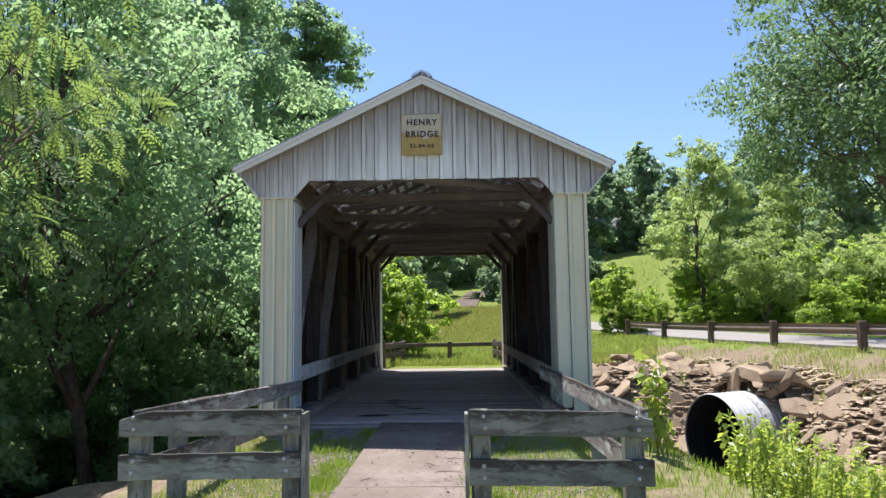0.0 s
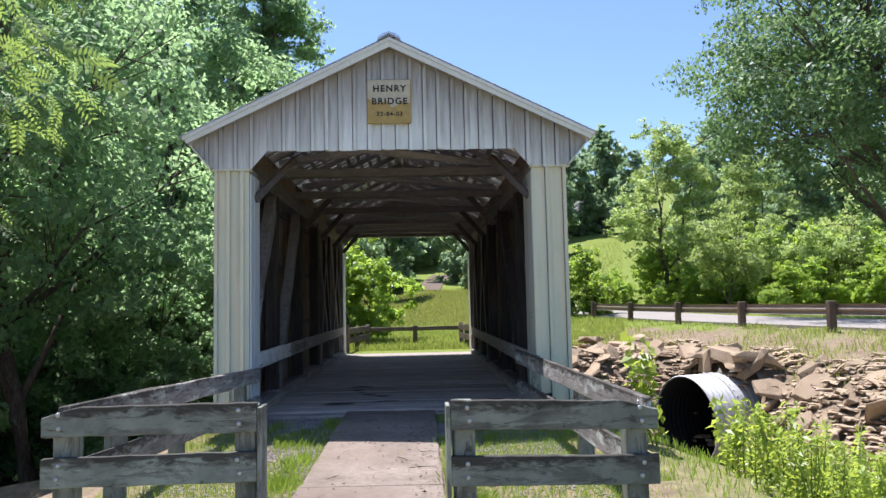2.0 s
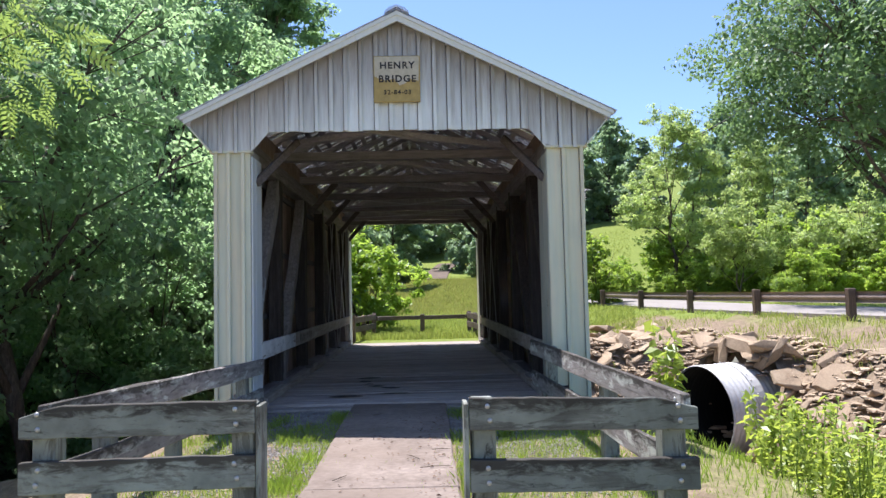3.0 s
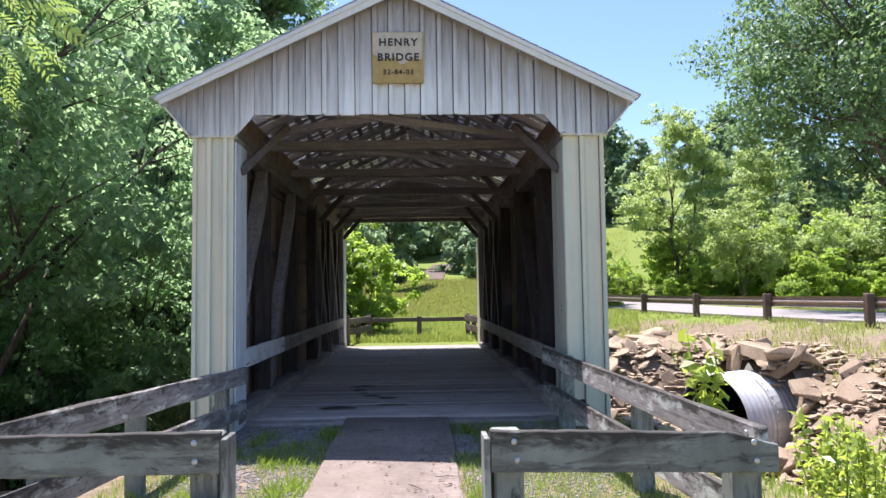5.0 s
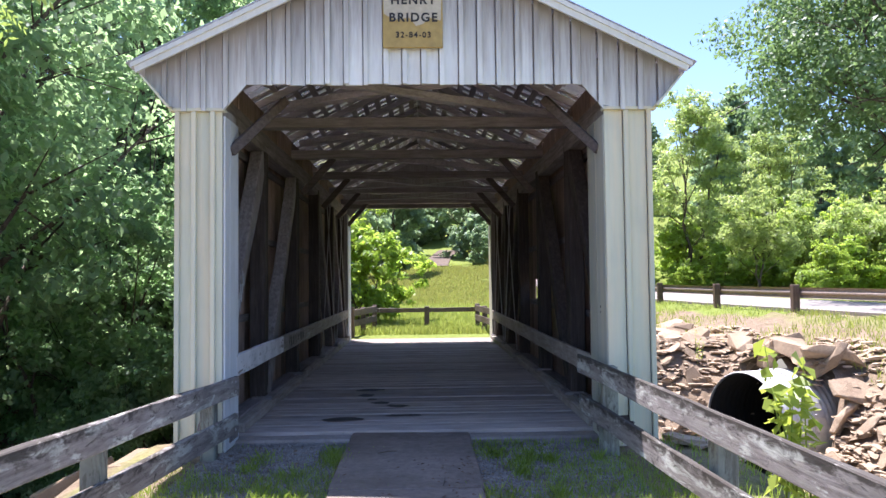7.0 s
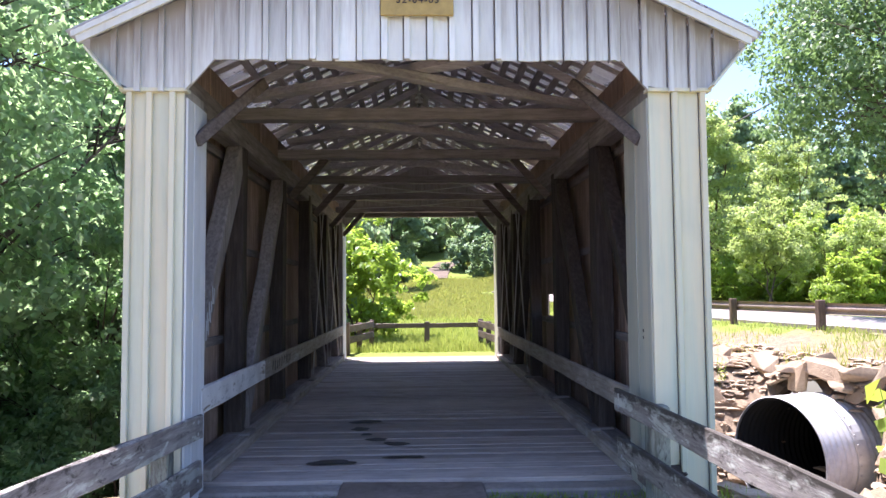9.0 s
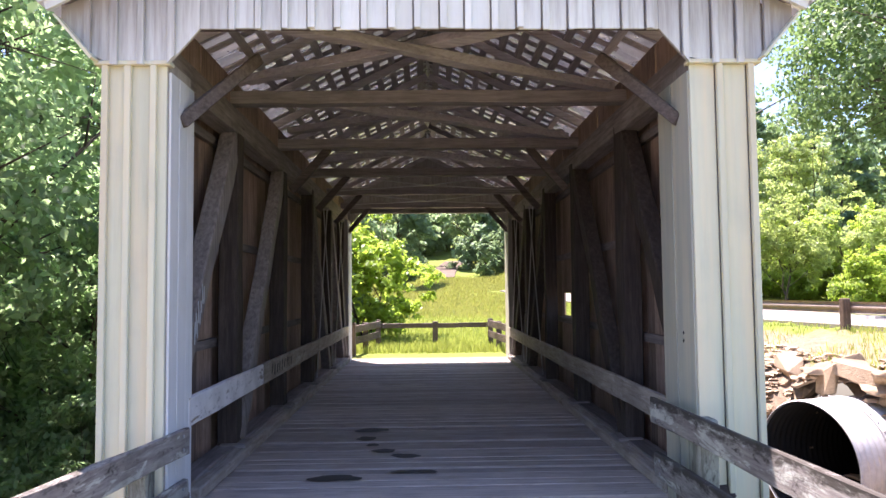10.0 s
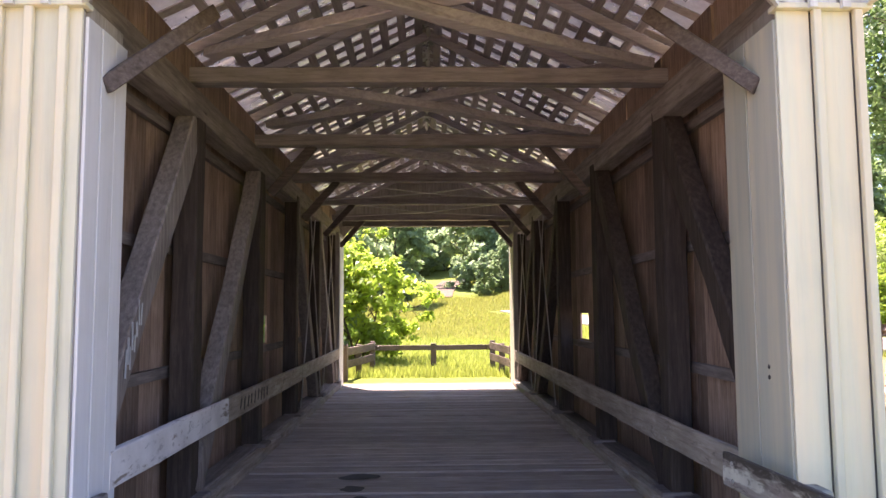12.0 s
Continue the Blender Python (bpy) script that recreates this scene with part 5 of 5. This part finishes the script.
far_spots += [(6.4, 84, 20, 0.30), (8.4, 86, 100, 0.42), (10.4, 85, 190, 0.36), (13.2, 88, 280, 0.5), (-1.6, 86, 60, 0.36), (-4.2, 84, 150, 0.45), (9.0, 93, 240, 0.75), (7.6, 111, 80, 0.75), (3.2, 124, 30, 1.1), (-1.6, 116, 160, 0.9), (21, 97, 15, 0.9), (25.5, 99, 95, 1.0), (28, 90, 215, 0.75), (30, 76, 45, 0.75), (36, 68, 125, 0.8), (42, 60, 205, 0.85), (36, 84, 10, 1.0), (44, 50, 280, 0.8), (36, 51, 20, 0.65)]
stand(plant("tree", "far woodland tree on the hillside", "tree", tree_parts(10, 14, 5.0, 0.06, 0.22, 8500, 0.6, LEAF_FAR, 16), "woodland trees"), far_spots)


# dry leaves and bits blown onto the path
rng = np.random.default_rng(77)
n = 420
lx = np.where(rng.uniform(0, 1, n) < 0.6, 0.5 - np.abs(rng.normal(0, 0.16, n)), rng.uniform(-0.7, 0.52, n))
lc = np.stack([lx, rng.uniform(5.5, 10.6, n), np.full(n, -0.003)], -1)
litter = leaf_quads(rng, lc, np.tile((0.0, 0.0, 3.0), (n, 1)), rng.uniform(0.012, 0.045, n), 0.5)
litter[:, :, 2] = np.maximum(litter[:, :, 2], -0.009) + 0.002
tagged(new("leaf_litter", quads_mesh("leaf_litter", litter, DRY)), "small dry brown leaves scattered on the concrete path", "leaf litter", kind="stuff")

# ---- weeds by the fence ----


def weed_mesh(seed, tall, stalks, leaf, n, spread):
    rng = np.random.default_rng(seed)
    bm = bmesh.new()
    cs, ns = [], []
    for k in range(stalks):
        a, r = rng.uniform(0, 6.28), spread * math.sqrt(rng.uniform())
        p = np.array([r * math.cos(a), r * math.sin(a), -0.1])
        top = p + np.array([rng.normal(0, 0.12), rng.normal(0, 0.12), tall * rng.uniform(0.65, 1.05)])
        tube(bm, [p, (p + top) / 2 + rng.normal(0, 0.03, 3), top], [0.011, 0.008, 0.003], 5)
        for j in range(n):
            f = 0.2 + 0.8 * (j + rng.uniform()) / n
            c = p + (top - p) * f
            b = j * 2.4 + rng.normal(0, 0.4)
            out = np.array([math.cos(b), math.sin(b), 0.1])
            cs.append(c + out * leaf * (0.75 - 0.45 * f) * 1.1)
            ns.append(np.array([out[0] * 0.4, out[1] * 0.4, 0.9]))
    quads = leaf_quads(rng, np.array(cs), np.array(ns), np.full(len(cs), leaf), 0.6 if leaf > 0.12 else 0.36, 0.3)
    return finish("stem", bm, GRASS, True), quads_mesh("leaves", quads, LEAF_WEED)


def weeds(label, meshes, spots, group):
    ob = thing("weed", label, "weed", group)
    tagged(piece("stem", meshes[0], ob), kind="stuff")
    tagged(piece("leaves", meshes[1], ob), kind="stuff")
    stand(ob, spots)


weeds("tall leafy green weed growing beside the fence", weed_mesh(1, 1.5, 5, 0.165, 26, 0.15), [(2.80, 9.0, 0, 0.88), (3.5, 8.5, 90, 0.55)], "weeds by the fence")
weeds("clump of bright green weeds on the slope", weed_mesh(2, 0.95, 15, 0.095, 34, 0.42), [(3.7, 8.2, 0, 1.0), (4.5, 8.6, 60, 1.05), (4.2, 7.5, 120, 0.95), (5.2, 9.3, 180, 1.0), (5.3, 8.1, 240, 1.1), (6.1, 9.0, 300, 1.0), (4.6, 9.6, 30, 0.8), (3.5, 7.2, 75, 0.8), (6.4, 10.3, 10, 0.9), (4.0, 8.9, 200, 1.1), (4.9, 7.6, 140, 1.15), (5.8, 8.5, 20, 1.15), (5.6, 10.4, 80, 0.9)], "weeds on the slope")
weeds("thin weed growing between the rocks", weed_mesh(3, 0.9, 3, 0.08, 12, 0.12), [(7.2, 22.3, 0, 1.0), (5.6, 21.8, 80, 0.8), (8.6, 21.0, 160, 0.9), (4.2, 23.3, 250, 1.0), (3.4, 24.6, 20, 1.2), (9.4, 17.5, 40, 0.8), (2.9, 25.8, 110, 1.3), (4.4, 25.5, 200, 1.3)], "weeds on the slope")

# ---- stains, twigs ----
for x, y, w, d in ((-0.74, 14.70, 0.20, 0.13), (-0.75, 14.20, 0.13, 0.12), (-0.66, 13.85, 0.07, 0.07), (-0.52, 13.55, 0.12, 0.10), (-0.30, 13.30, 0.15, 0.11), (-0.27, 12.65, 0.12, 0.06), (-0.07, 12.64, 0.10, 0.06), (-0.90, 12.46, 0.21, 0.12)):
    bm = bmesh.new()
    ring = []
    for k in range(22):
        a = 2 * math.pi * k / 22
        r = 1 + 0.45 * noise.noise((x * 9 + math.cos(a) * 1.6, y * 9 + math.sin(a) * 1.6, 0.5))
        ring.append(bm.verts.new((x + w * r * math.cos(a), y + d * r * math.sin(a), 0.009)))
    c = bm.verts.new((x, y, 0.010))
    for k in range(22):
        bm.faces.new((c, ring[k], ring[(k + 1) % 22]))
    tagged(new("oil_stain", finish("oil_stain", bm, OIL)), "dark wet stain on the deck planks", "stain", "stains on the deck")
rnd = random.Random(12)
for x, y in ((0.22, 9.75), (0.42, 8.7), (0.15, 8.4), (-0.3, 10.8), (0.35, 8.0), (-0.45, 7.7)):
    bm = bmesh.new()
    a = rnd.uniform(0, 3.1)
    L = rnd.uniform(0.12, 0.3)
    tube(bm, [(x - L / 2 * math.cos(a), y - L / 2 * math.sin(a), 0.0), (x + rnd.uniform(-0.01, 0.01), y + rnd.uniform(-0.01, 0.01), 0.004), (x + L / 2 * math.cos(a), y + L / 2 * math.sin(a), -0.002)], [0.003, 0.004, 0.002], 5)
    tagged(new("twig", finish("twig", bm, BARK)), "dry broken twig on the concrete path", "twig", "twigs on the path")

# ---- far house and overhead wire ----


def far_house():
    h = thing("house", "grey far house half hidden by hillside trees", "house")
    HW, RF, GL = plain("grey house siding", (0.30, 0.29, 0.28), 0.8), plain("dark roof shingles", (0.16, 0.15, 0.15), 0.8), plain("dark window glass", (0.03, 0.035, 0.04), 0.15)
    part("wall", box(-4.5, 4.5, -3, 3, -1.0, 3.0, 0.02), HW, h)
    bm = bmesh.new()
    a = [bm.verts.new(c) for c in ((-5, -3.6, 2.8), (5, -3.6, 2.8), (5, 0, 4.8), (-5, 0, 4.8), (-5, 3.6, 2.8), (5, 3.6, 2.8), (-5, -3.6, 2.65), (5, -3.6, 2.65), (5, 3.6, 2.65), (-5, 3.6, 2.65))]
    for f in ((0, 1, 2, 3), (3, 2, 5, 4), (0, 3, 4, 9, 6), (1, 7, 8, 5, 2), (6, 7, 1, 0), (9, 4, 5, 8), (6, 9, 8, 7)):
        bm.faces.new([a[i] for i in f])
    bmesh.ops.recalc_face_normals(bm, faces=bm.faces[:])
    part("roof", bm, RF, h)
    for x in (-3, 0, 3):
        part("window", box(x - 0.5, x + 0.5, -3.06, -3.0, 1.0, 2.2, 0.01), GL, h)
    x, y = 22.5, 103
    h.matrix_basis = pose(x, y, float(height(x, y)), 0, 0, 15)


far_house()
for x, y in ((20.8, 98.5), (22.6, 98.0), (21.4, 101)):
    bm = bmesh.new()
    bmesh.ops.create_cone(bm, cap_ends=True, segments=20, radius1=0.6, radius2=0.6, depth=1.1)
    bmesh.ops.bevel(bm, geom=[e for e in bm.edges if e.calc_face_angle() > 1], offset=0.1, segments=2, affect="EDGES")
    bm.transform(pose(x, y, float(height(x, y)) + 0.52, 90, 0, 60))
    tagged(new("hay_bale", finish("hay_bale", bm, plain("pale bale wrap", (0.62, 0.60, 0.56), 0.6), True)), "pale round hay bale on the far field", "hay bale", "hay bales")
bm = bmesh.new()
A, B = Vector((17.0, 47.8, 10.6)), Vector((36.0, 37, 21.5))
tube(bm, [A.lerp(B, i / 12) - Vector((0, 0, 0.25 * 4 * (i / 12) * (1 - i / 12))) for i in range(13)], [0.05] * 13, 6)
tagged(new("overhead_wire", finish("overhead_wire", bm, INK)), "black overhead wire strung across the sky", "wire")
